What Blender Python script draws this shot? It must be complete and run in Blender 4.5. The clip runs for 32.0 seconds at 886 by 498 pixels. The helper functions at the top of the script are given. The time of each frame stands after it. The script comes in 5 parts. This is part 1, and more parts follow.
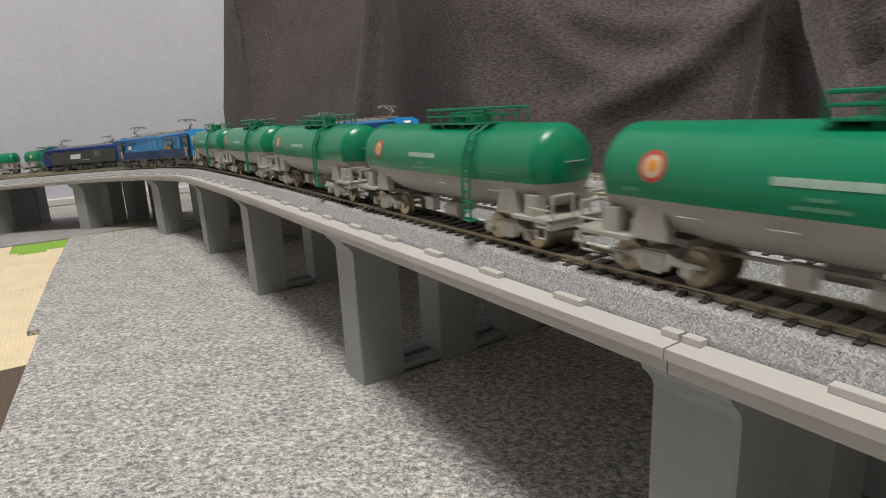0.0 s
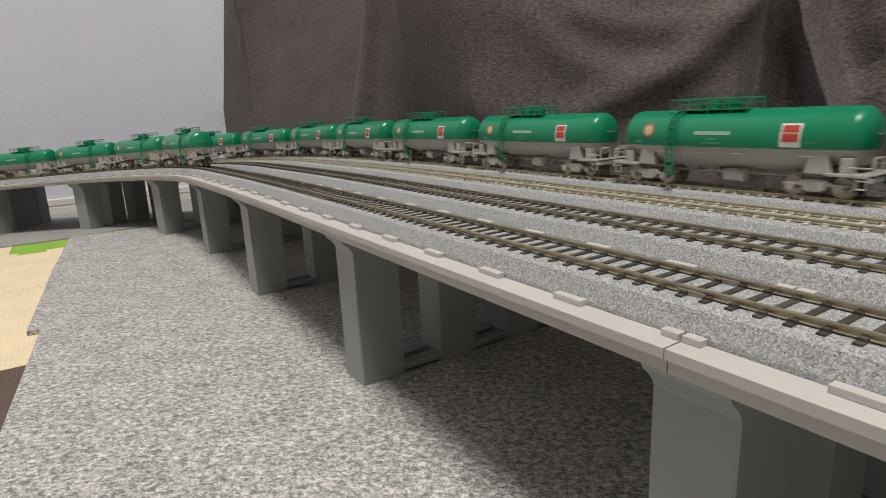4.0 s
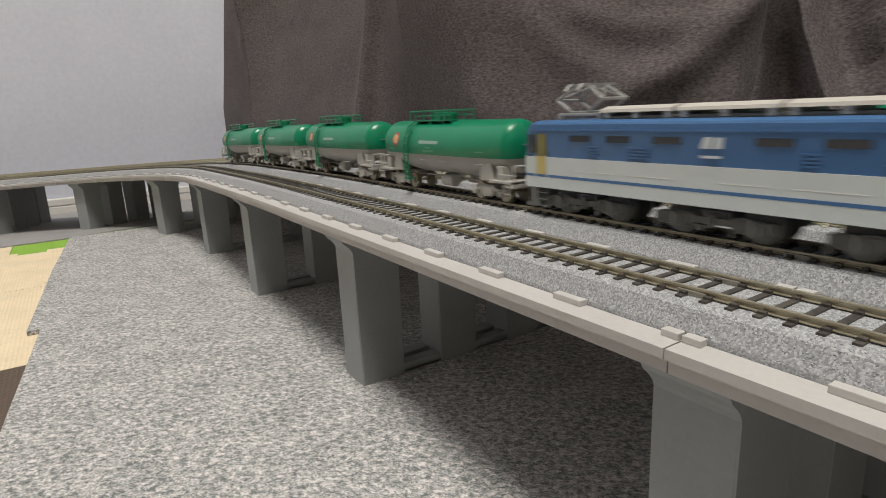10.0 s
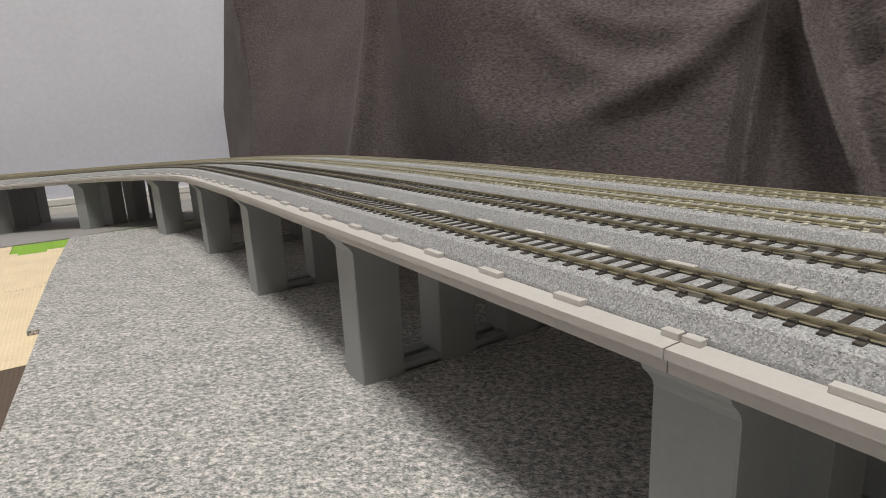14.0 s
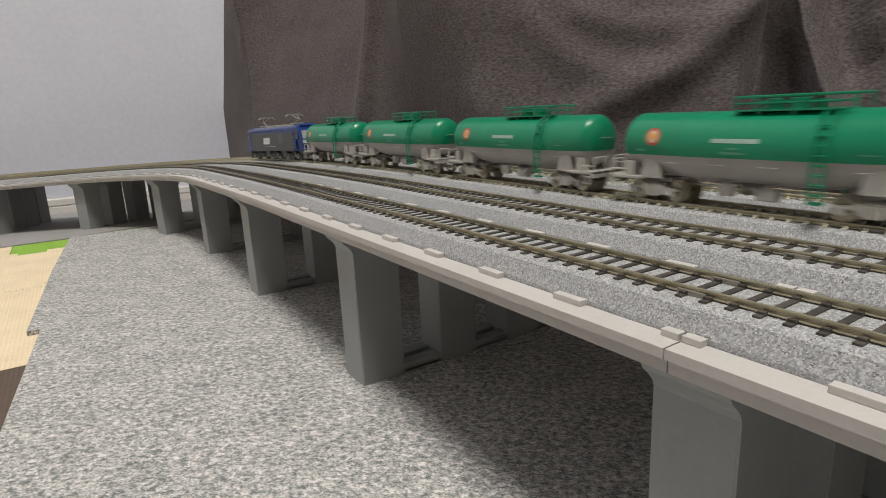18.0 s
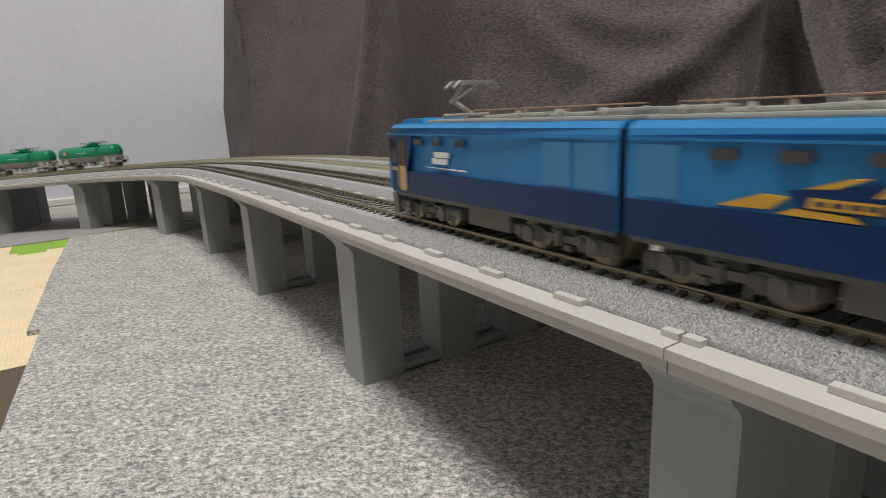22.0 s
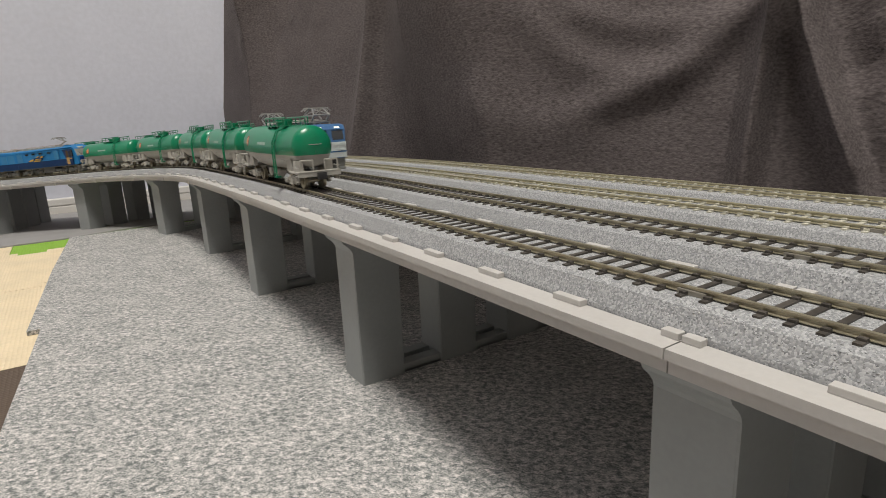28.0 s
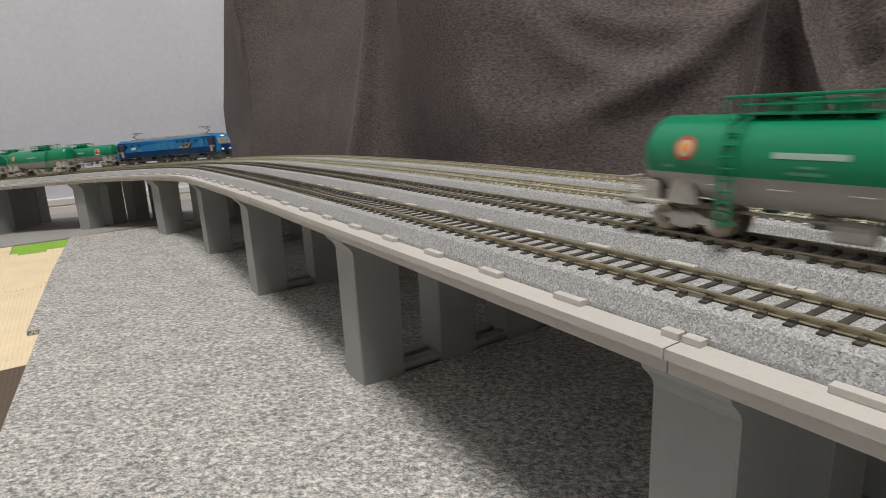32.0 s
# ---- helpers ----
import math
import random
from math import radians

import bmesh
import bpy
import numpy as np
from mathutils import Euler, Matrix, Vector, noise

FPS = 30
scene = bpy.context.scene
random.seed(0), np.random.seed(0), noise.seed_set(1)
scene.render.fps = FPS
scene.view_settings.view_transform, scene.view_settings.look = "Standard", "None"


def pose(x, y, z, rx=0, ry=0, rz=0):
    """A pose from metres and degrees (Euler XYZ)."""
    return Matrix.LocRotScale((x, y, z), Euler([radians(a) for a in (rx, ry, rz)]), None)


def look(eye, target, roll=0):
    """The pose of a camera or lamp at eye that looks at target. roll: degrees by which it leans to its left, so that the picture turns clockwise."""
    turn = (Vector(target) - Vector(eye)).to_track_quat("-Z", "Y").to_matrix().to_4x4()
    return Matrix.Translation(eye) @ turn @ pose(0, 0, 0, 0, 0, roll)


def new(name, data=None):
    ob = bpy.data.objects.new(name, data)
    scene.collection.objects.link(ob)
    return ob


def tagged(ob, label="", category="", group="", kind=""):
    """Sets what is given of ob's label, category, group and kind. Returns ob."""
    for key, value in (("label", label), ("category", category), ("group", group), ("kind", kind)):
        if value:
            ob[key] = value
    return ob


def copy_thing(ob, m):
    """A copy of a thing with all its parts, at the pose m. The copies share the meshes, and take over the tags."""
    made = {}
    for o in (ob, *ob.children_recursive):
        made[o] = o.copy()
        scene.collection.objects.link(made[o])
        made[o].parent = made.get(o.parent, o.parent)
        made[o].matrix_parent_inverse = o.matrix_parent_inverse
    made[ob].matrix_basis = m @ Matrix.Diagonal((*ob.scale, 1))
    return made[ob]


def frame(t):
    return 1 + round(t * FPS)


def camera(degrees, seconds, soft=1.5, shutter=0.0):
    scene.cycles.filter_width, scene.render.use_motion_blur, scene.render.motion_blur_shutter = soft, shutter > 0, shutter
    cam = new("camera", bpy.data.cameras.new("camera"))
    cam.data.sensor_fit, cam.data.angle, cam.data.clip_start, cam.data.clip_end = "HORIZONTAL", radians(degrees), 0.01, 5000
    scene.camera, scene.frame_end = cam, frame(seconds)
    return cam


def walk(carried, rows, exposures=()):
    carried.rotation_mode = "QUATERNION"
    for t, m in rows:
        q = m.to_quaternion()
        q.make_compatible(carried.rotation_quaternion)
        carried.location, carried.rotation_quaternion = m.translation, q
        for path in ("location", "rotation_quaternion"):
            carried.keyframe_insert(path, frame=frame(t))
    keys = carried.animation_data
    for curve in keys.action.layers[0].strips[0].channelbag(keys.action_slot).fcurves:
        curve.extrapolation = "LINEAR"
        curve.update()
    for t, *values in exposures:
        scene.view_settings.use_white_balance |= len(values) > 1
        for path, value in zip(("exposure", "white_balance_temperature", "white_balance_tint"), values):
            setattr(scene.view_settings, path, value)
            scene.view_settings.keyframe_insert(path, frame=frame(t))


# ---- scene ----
# All lengths below are in metres; MM turns model millimetres into metres.
MM = 0.001
RAIL = 64.95           # height of the rail heads above the carpet, mm
EYE = (0.0, 0.0, (RAIL + 27.93) * MM)
PITCH, ROLL, YAW = 13.709, -2.444, 33.032
cam = camera(76.594, 32.0, soft=0.9, shutter=0.38)
AIM = (math.sin(radians(YAW)) * math.cos(radians(PITCH)), math.cos(radians(YAW)) * math.cos(radians(PITCH)), -math.sin(radians(PITCH)))
CAM_POSE = look(EYE, (EYE[0] + AIM[0], EYE[1] + AIM[1], EYE[2] + AIM[2]), ROLL)
walk(cam, [(0.0, CAM_POSE), (32.0, CAM_POSE)], [(0.0, 0.0), (32.0, 0.0)])

# ---- light: a round ceiling lamp and the dim room around it ----
world = bpy.data.worlds.new("room_air")
world.use_nodes = True
world.node_tree.nodes["Background"].inputs[0].default_value = (0.80, 0.82, 0.86, 1)
world.node_tree.nodes["Background"].inputs[1].default_value = 0.008
scene.world = world
LAMP_AT = (-0.34, -0.30, 2.30)
lamp_data = bpy.data.lights.new("ceiling_lamp_light", "AREA")
lamp_data.shape, lamp_data.size, lamp_data.energy = "DISK", 0.66, 48.0
lamp_data.color = (1.0, 0.965, 0.875)
lamp_light = new("ceiling_lamp_light", lamp_data)
lamp_light.location = LAMP_AT

# ---- helpers of this scene ----


def mesh_of(name, bm, mat=None, smooth=False):
    me = bpy.data.meshes.new(name)
    bm.normal_update()
    bm.to_mesh(me)
    bm.free()
    if mat:
        me.materials.append(mat)
    if smooth:
        for p in me.polygons:
            p.use_smooth = True
    return me


def part(name, bm, mat, parent, label="", smooth=False):
    ob = new(name, mesh_of(name, bm, mat, smooth))
    ob.parent = parent
    return tagged(ob, label)


def piece(name, me, parent, m=None):
    ob = new(name, me)
    ob.parent = parent
    if m is not None:
        ob.matrix_basis = m
    return ob


def from_arrays(name, verts, faces, mat, smooth=False):
    me = bpy.data.meshes.new(name)
    me.from_pydata([tuple(v) for v in verts], [], [tuple(f) for f in faces])
    me.materials.append(mat)
    if smooth:
        for p in me.polygons:
            p.use_smooth = True
    me.update()
    return me


def box(bm, x0, x1, y0, y1, z0, z1, bevel=0.0, k=MM):
    """A box in mm, with bevelled edges."""
    r = bmesh.ops.create_cube(bm, size=1.0)
    vs = r["verts"]
    for v in vs:
        v.co = Vector(((x0 + x1) / 2 + v.co.x * (x1 - x0), (y0 + y1) / 2 + v.co.y * (y1 - y0), (z0 + z1) / 2 + v.co.z * (z1 - z0))) * k
    if bevel:
        es = list({e for v in vs for e in v.link_edges})
        bmesh.ops.bevel(bm, geom=es, offset=bevel * k, segments=2, affect="EDGES", profile=0.6)


def prism(bm, outline, y0, y1, axis="Y", k=MM):
    """An outline of (a, b) points in mm, drawn out along an axis: Y takes (x, z), X takes (y, z), Z takes (x, y)."""
    def at(a, b, c):
        return Vector((a, c, b)) * k if axis == "Y" else Vector((c, a, b)) * k if axis == "X" else Vector((a, b, c)) * k
    lo = [bm.verts.new(at(a, b, y0)) for a, b in outline]
    hi = [bm.verts.new(at(a, b, y1)) for a, b in outline]
    n = len(outline)
    fs = [bm.faces.new(lo), bm.faces.new(hi[::-1])]
    for i in range(n):
        fs.append(bm.faces.new((lo[i], hi[i], hi[(i + 1) % n], lo[(i + 1) % n])))
    bmesh.ops.recalc_face_normals(bm, faces=fs)
    return fs


def rod(bm, a, b, r, seg=6, k=MM):
    """A round bar from a to b, mm."""
    a, b = Vector(a), Vector(b)
    d = b - a
    m = Matrix.Translation((a + b) / 2 * k) @ d.to_track_quat("Z", "Y").to_matrix().to_4x4()
    bmesh.ops.create_cone(bm, cap_ends=True, segments=seg, radius1=r * k, radius2=r * k, depth=d.length * k, matrix=m)


def disc(bm, c, axis, r, w, seg=20, k=MM):
    """A wheel-like disc of width w at c, mm."""
    ax = {"X": Vector((1, 0, 0)), "Y": Vector((0, 1, 0)), "Z": Vector((0, 0, 1))}[axis]
    c = Vector(c)
    rod(bm, c - ax * w / 2, c + ax * w / 2, r, seg, k)


# ---- materials ----


def material(name, base, rough=0.5, metal=0.0, spec=0.5, vary=None, bump=None, second=None, coat=0.0, random_tint=0.0):
    """A surface with grain. vary: (scale, amount); second: another (scale, amount); bump: (scale, strength, distance)."""
    mat = bpy.data.materials.new(name)
    mat.use_nodes = True
    nt = mat.node_tree
    nodes, links = nt.nodes, nt.links
    b = nodes["Principled BSDF"]
    b.inputs["Base Color"].default_value = (*base, 1)
    b.inputs["Roughness"].default_value = rough
    b.inputs["Metallic"].default_value = metal
    b.inputs["Specular IOR Level"].default_value = spec
    b.inputs["Coat Weight"].default_value = coat
    b.inputs["Coat Roughness"].default_value = 0.15
    co = nodes.new("ShaderNodeTexCoord")
    last = None
    for item in (vary, second):
        if not item:
            continue
        tex = nodes.new("ShaderNodeTexNoise")
        tex.inputs["Scale"].default_value = item[0]
        tex.inputs["Detail"].default_value = 4
        links.new(co.outputs["Object"], tex.inputs["Vector"])
        rng = nodes.new("ShaderNodeMapRange")
        rng.inputs["From Min"].default_value, rng.inputs["From Max"].default_value = 0.3, 0.7
        rng.inputs["To Min"].default_value, rng.inputs["To Max"].default_value = 1 - item[1], 1 + item[1]
        links.new(tex.outputs["Fac"], rng.inputs["Value"])
        if last is None:
            last = rng.outputs["Result"]
        else:
            mul = nodes.new("ShaderNodeMath")
            mul.operation = "MULTIPLY"
            links.new(last, mul.inputs[0])
            links.new(rng.outputs["Result"], mul.inputs[1])
            last = mul.outputs[0]
    if random_tint:
        info = nodes.new("ShaderNodeObjectInfo")
        rng = nodes.new("ShaderNodeMapRange")
        rng.inputs["To Min"].default_value, rng.inputs["To Max"].default_value = 1 - random_tint, 1 + random_tint
        links.new(info.outputs["Random"], rng.inputs["Value"])
        if last is None:
            last = rng.outputs["Result"]
        else:
            mul = nodes.new("ShaderNodeMath")
            mul.operation = "MULTIPLY"
            links.new(last, mul.inputs[0])
            links.new(rng.outputs["Result"], mul.inputs[1])
            last = mul.outputs[0]
    if last is not None:
        mix = nodes.new("ShaderNodeVectorMath")
        mix.operation = "SCALE"
        mix.inputs[0].default_value = base
        links.new(last, mix.inputs["Scale"])
        links.new(mix.outputs["Vector"], b.inputs["Base Color"])
    if bump:
        tex = nodes.new("ShaderNodeTexNoise")
        tex.inputs["Scale"].default_value = bump[0]
        tex.inputs["Detail"].default_value = 3
        links.new(co.outputs["Object"], tex.inputs["Vector"])
        bp = nodes.new("ShaderNodeBump")
        bp.inputs["Strength"].default_value = bump[1]
        bp.inputs["Distance"].default_value = bump[2]
        links.new(tex.outputs["Fac"], bp.inputs["Height"])
        links.new(bp.outputs["Normal"], b.inputs["Normal"])
    return mat


def felt_material():
    """Needle-punched grey carpet: light and dark fibre tufts, combed one way, over soft blotches."""
    mat = bpy.data.materials.new("felt_carpet")
    mat.use_nodes = True
    nt = mat.node_tree
    nodes, links = nt.nodes, nt.links
    b = nodes["Principled BSDF"]
    b.inputs["Roughness"].default_value = 0.95
    b.inputs["Specular IOR Level"].default_value = 0.15
    b.inputs["Sheen Weight"].default_value = 0.15
    co = nodes.new("ShaderNodeTexCoord")

    def combed(turn, stretch):
        mp = nodes.new("ShaderNodeMapping")
        mp.vector_type = "TEXTURE"
        mp.inputs["Scale"].default_value = (stretch, 1.0, 1.0)
        mp.inputs["Rotation"].default_value = (0, 0, turn)
        links.new(co.outputs["Object"], mp.inputs["Vector"])
        return mp

    def tex(scale, detail, rough, dist, mp):
        t = nodes.new("ShaderNodeTexNoise")
        t.inputs["Scale"].default_value, t.inputs["Detail"].default_value = scale, detail
        t.inputs["Roughness"].default_value, t.inputs["Distortion"].default_value = rough, dist
        links.new(mp.outputs["Vector"], t.inputs["Vector"])
        return t

    def weigh(a, k, c):
        m = nodes.new("ShaderNodeMath")
        m.operation = "MULTIPLY_ADD"
        links.new(a, m.inputs[0])
        m.inputs[1].default_value = k
        if isinstance(c, float):
            m.inputs[2].default_value = c
        else:
            links.new(c, m.inputs[2])
        return m.outputs[0]
    along, across = combed(-0.52, 1.3), combed(-0.95, 1.7)
    tuft, fibre, fleck = tex(560, 5, 0.72, 0.6, along), tex(950, 4, 0.7, 0.9, across), tex(2100, 3, 0.7, 0.0, along)
    blotch = tex(75, 3, 0.5, 0.0, along)
    h = weigh(tuft.outputs["Fac"], 0.62, weigh(fibre.outputs["Fac"], 0.5, weigh(fleck.outputs["Fac"], 0.36, weigh(blotch.outputs["Fac"], 0.10, -0.295))))
    ramp = nodes.new("ShaderNodeValToRGB")
    e = ramp.color_ramp.elements
    e[0].position, e[0].color = 0.40, (0.150, 0.164, 0.163, 1)
    e[1].position, e[1].color = 0.62, (0.80, 0.752, 0.745, 1)
    m = e.new(0.50)
    m.color = (0.405, 0.401, 0.397, 1)
    links.new(h, ramp.inputs["Fac"])
    links.new(ramp.outputs["Color"], b.inputs["Base Color"])
    bp = nodes.new("ShaderNodeBump")
    bp.inputs["Strength"].default_value, bp.inputs["Distance"].default_value = 0.4, 0.0009
    links.new(h, bp.inputs["Height"])
    links.new(bp.outputs["Normal"], b.inputs["Normal"])
    return mat


def ballast_material():
    mat = bpy.data.materials.new("ballast")
    mat.use_nodes = True
    nt = mat.node_tree
    nodes, links = nt.nodes, nt.links
    b = nodes["Principled BSDF"]
    b.inputs["Roughness"].default_value = 0.75
    co = nodes.new("ShaderNodeTexCoord")
    vo = nodes.new("ShaderNodeTexVoronoi")
    vo.inputs["Scale"].default_value = 3300
    links.new(co.outputs["Object"], vo.inputs["Vector"])
    sep = nodes.new("ShaderNodeSeparateColor")
    links.new(vo.outputs["Color"], sep.inputs[0])
    ramp = nodes.new("ShaderNodeValToRGB")
    e = ramp.color_ramp.elements
    e[0].position, e[0].color = 0.0, (0.22, 0.225, 0.235, 1)
    e[1].position, e[1].color = 1.0, (0.49, 0.49, 0.505, 1)
    e.new(0.55).color = (0.345, 0.35, 0.363, 1)
    links.new(sep.outputs[0], ramp.inputs["Fac"])
    links.new(ramp.outputs["Color"], b.inputs["Base Color"])
    bp = nodes.new("ShaderNodeBump")
    bp.inputs["Strength"].default_value, bp.inputs["Distance"].default_value = 0.28, 0.00014
    bp.invert = True
    links.new(vo.outputs["Distance"], bp.inputs["Height"])
    links.new(bp.outputs["Normal"], b.inputs["Normal"])
    return mat


def stone_material():
    """Loose ballast grains: each grain its own grey."""
    mat = bpy.data.materials.new("ballast_grain")
    mat.use_nodes = True
    nt = mat.node_tree
    nodes, links = nt.nodes, nt.links
    b = nodes["Principled BSDF"]
    b.inputs["Roughness"].default_value = 0.6
    g = nodes.new("ShaderNodeNewGeometry")
    ramp = nodes.new("ShaderNodeValToRGB")
    e = ramp.color_ramp.elements
    e[0].position, e[0].color = 0.0, (0.25, 0.255, 0.265, 1)
    e[1].position, e[1].color = 1.0, (0.56, 0.56, 0.58, 1)
    e.new(0.5).color = (0.39, 0.394, 0.405, 1)
    links.new(g.outputs["Random Per Island"], ramp.inputs["Fac"])
    links.new(ramp.outputs["Color"], b.inputs["Base Color"])
    return mat


def fleece_material():
    mat = bpy.data.materials.new("charcoal_fleece")
    mat.use_nodes = True
    nt = mat.node_tree
    nodes, links = nt.nodes, nt.links
    b = nodes["Principled BSDF"]
    b.inputs["Roughness"].default_value = 0.95
    b.inputs["Specular IOR Level"].default_value = 0.1
    b.inputs["Sheen Weight"].default_value = 0.06
    b.inputs["Sheen Roughness"].default_value = 0.35
    b.inputs["Sheen Tint"].default_value = (0.75, 0.70, 0.70, 1)
    co = nodes.new("ShaderNodeTexCoord")

    mp = nodes.new("ShaderNodeMapping")
    mp.inputs["Scale"].default_value = (0.6, 0.45, 1.2)
    links.new(co.outputs["Object"], mp.inputs["Vector"])

    def tex(scale, detail):
        t = nodes.new("ShaderNodeTexNoise")
        t.inputs["Scale"].default_value, t.inputs["Detail"].default_value = scale, detail
        links.new(mp.outputs["Vector"], t.inputs["Vector"])
        return t
    nap, grain, worn = tex(820, 3), tex(2300, 2), tex(28, 4)
    ramp = nodes.new("ShaderNodeValToRGB")
    e = ramp.color_ramp.elements
    e[0].position, e[0].color = 0.28, (0.076, 0.065, 0.066, 1)
    e[1].position, e[1].color = 0.76, (0.186, 0.160, 0.162, 1)
    add = nodes.new("ShaderNodeMath")
    add.operation = "MULTIPLY_ADD"
    links.new(worn.outputs["Fac"], add.inputs[0])
    add.inputs[1].default_value = 0.25
    links.new(nap.outputs["Fac"], add.inputs[2])
    off = nodes.new("ShaderNodeMath")
    off.operation = "SUBTRACT"
    links.new(add.outputs[0], off.inputs[0])
    off.inputs[1].default_value = 0.12
    links.new(off.outputs[0], ramp.inputs["Fac"])
    links.new(ramp.outputs["Color"], b.inputs["Base Color"])
    hs = nodes.new("ShaderNodeMath")
    hs.operation = "MULTIPLY_ADD"
    links.new(grain.outputs["Fac"], hs.inputs[0])
    hs.inputs[1].default_value = 0.5
    links.new(nap.outputs["Fac"], hs.inputs[2])
    bp = nodes.new("ShaderNodeBump")
    bp.inputs["Strength"].default_value, bp.inputs["Distance"].default_value = 0.5, 0.0006
    links.new(hs.outputs[0], bp.inputs["Height"])
    links.new(bp.outputs["Normal"], b.inputs["Normal"])
    return mat


M_FELT, M_BALLAST, M_STONE, M_FLEECE = felt_material(), ballast_material(), stone_material(), fleece_material()
M_DECK = material("grey_deck_plastic", (0.53, 0.51, 0.495), 0.5, vary=(60, 0.04), second=(900, 0.03), bump=(2500, 0.08, 0.0002))
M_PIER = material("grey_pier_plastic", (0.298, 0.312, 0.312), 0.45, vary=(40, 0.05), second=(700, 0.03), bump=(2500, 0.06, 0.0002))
M_RAIL = material("nickel_silver_rail", (0.41, 0.372, 0.275), 0.35, 0.55, vary=(300, 0.12), bump=(900, 0.05, 0.0001))
M_SLEEPER = material("dark_brown_sleeper", (0.07, 0.062, 0.055), 0.5, vary=(700, 0.25), random_tint=0.2)
# same rail metal, paler: the far rails' gleam is put into the base colour
M_RAIL_PALE = material("nickel_rail_gleam", (0.47, 0.43, 0.30), 0.36, 0.3, vary=(300, 0.1), bump=(900, 0.05, 0.0001))
M_JOINER = material("grey_rail_joiner", (0.30, 0.28, 0.24), 0.4, 0.4, vary=(400, 0.15))
M_SLEEPER_PC = material("pale_grey_sleeper", (0.52, 0.50, 0.42), 0.6, vary=(700, 0.12), random_tint=0.1)
M_WALL = material("pale_grey_wallpaper", (0.69, 0.703, 0.80), 0.85, spec=0.2, vary=(9, 0.025), second=(160, 0.035), bump=(420, 0.25, 0.0006))
M_SKIRT = material("white_skirting", (0.74, 0.72, 0.70), 0.4, vary=(30, 0.03))
M_FLOORING = material("pale_wood_flooring", (0.45, 0.38, 0.31), 0.5, vary=(25, 0.12))
M_CEIL = material("white_ceiling", (0.66, 0.66, 0.65), 0.9, vary=(20, 0.03))
M_SHEET = material("smooth_grey_sheet", (0.33, 0.32, 0.32), 0.7, vary=(30, 0.05), bump=(900, 0.1, 0.0003))


def foam_material(name, base):
    """Embossed foam: a close net of small dimples."""
    mat = material(name, base, 0.8, vary=(50, 0.05), second=(420, 0.04))
    nodes, links = mat.node_tree.nodes, mat.node_tree.links
    co = nodes.new("ShaderNodeTexCoord")
    vo = nodes.new("ShaderNodeTexVoronoi")
    vo.inputs["Scale"].default_value, vo.inputs["Randomness"].default_value = 560, 0.12
    links.new(co.outputs["Object"], vo.inputs["Vector"])
    bp = nodes.new("ShaderNodeBump")
    bp.inputs["Strength"].default_value, bp.inputs["Distance"].default_value = 0.9, 0.0007
    links.new(vo.outputs["Distance"], bp.inputs["Height"])
    links.new(bp.outputs["Normal"], nodes["Principled BSDF"].inputs["Normal"])
    return mat


M_MAT_CREAM = foam_material("cream_foam", (0.80, 0.66, 0.46))
M_MAT_GREEN = foam_material("lime_green_foam", (0.26, 0.47, 0.055))
M_MAT_BROWN = foam_material("brown_foam", (0.105, 0.075, 0.056))
M_GREEN = material("green_tank_paint", (0.002, 0.215, 0.105), 0.28, vary=(90, 0.05), second=(800, 0.02))
M_GREY = material("grey_tank_paint", (0.33, 0.32, 0.30), 0.42, vary=(90, 0.06), second=(800, 0.03))
M_FRAME = material("grey_underframe", (0.43, 0.415, 0.385), 0.45, vary=(300, 0.10))
M_WHEEL = material("worn_nickel_wheel", (0.42, 0.38, 0.30), 0.35, 0.9, vary=(500, 0.1))
M_BLACK = material("black_plastic", (0.018, 0.018, 0.02), 0.5, vary=(300, 0.2))
M_WHITE = material("white_print", (0.75, 0.76, 0.74), 0.5, vary=(500, 0.05))
M_RED = material("red_print", (0.48, 0.055, 0.035), 0.5, vary=(500, 0.05))
M_ORANGE = material("orange_print", (0.75, 0.30, 0.03), 0.5, vary=(500, 0.05))
M_YELLOW = material("golden_yellow_print", (0.62, 0.36, 0.04), 0.5, vary=(500, 0.05))
M_SKY = material("light_blue_paint", (0.022, 0.205, 0.50), 0.32, spec=0.35, vary=(120, 0.04), second=(900, 0.02))
M_BLUE = material("royal_blue_paint", (0.016, 0.048, 0.21), 0.28, vary=(120, 0.04), second=(900, 0.02))
# navy that stands for the shade between the twin units
M_GAP_NAVY = material("navy_gap_shade", (0.008, 0.018, 0.085), 0.3, vary=(120, 0.05), second=(900, 0.02))
M_SLATE = material("dark_slate_paint", (0.058, 0.062, 0.057), 0.35, vary=(120, 0.06))
M_CREAM = material("pale_blue_white_paint", (0.60, 0.65, 0.66), 0.32, vary=(120, 0.03))
M_DUSK = material("medium_blue_paint", (0.062, 0.16, 0.35), 0.3, vary=(120, 0.04))
M_ROOF = material("silver_grey_roof", (0.30, 0.31, 0.29), 0.45, vary=(200, 0.08))
M_GEAR = material("dark_grey_running_gear", (0.125, 0.126, 0.117), 0.45, vary=(300, 0.15))
M_PANTO = material("dull_silver_pantograph", (0.33, 0.325, 0.315), 0.5, 0.2, vary=(400, 0.08))
M_TAN = material("tan_door_gold", (0.55, 0.33, 0.13), 0.4, vary=(400, 0.1))
M_GLASS = material("dark_cab_glass", (0.03, 0.035, 0.045), 0.06, spec=0.9)
M_COPPER = material("copper_wire", (0.42, 0.27, 0.19), 0.45, 0.5)


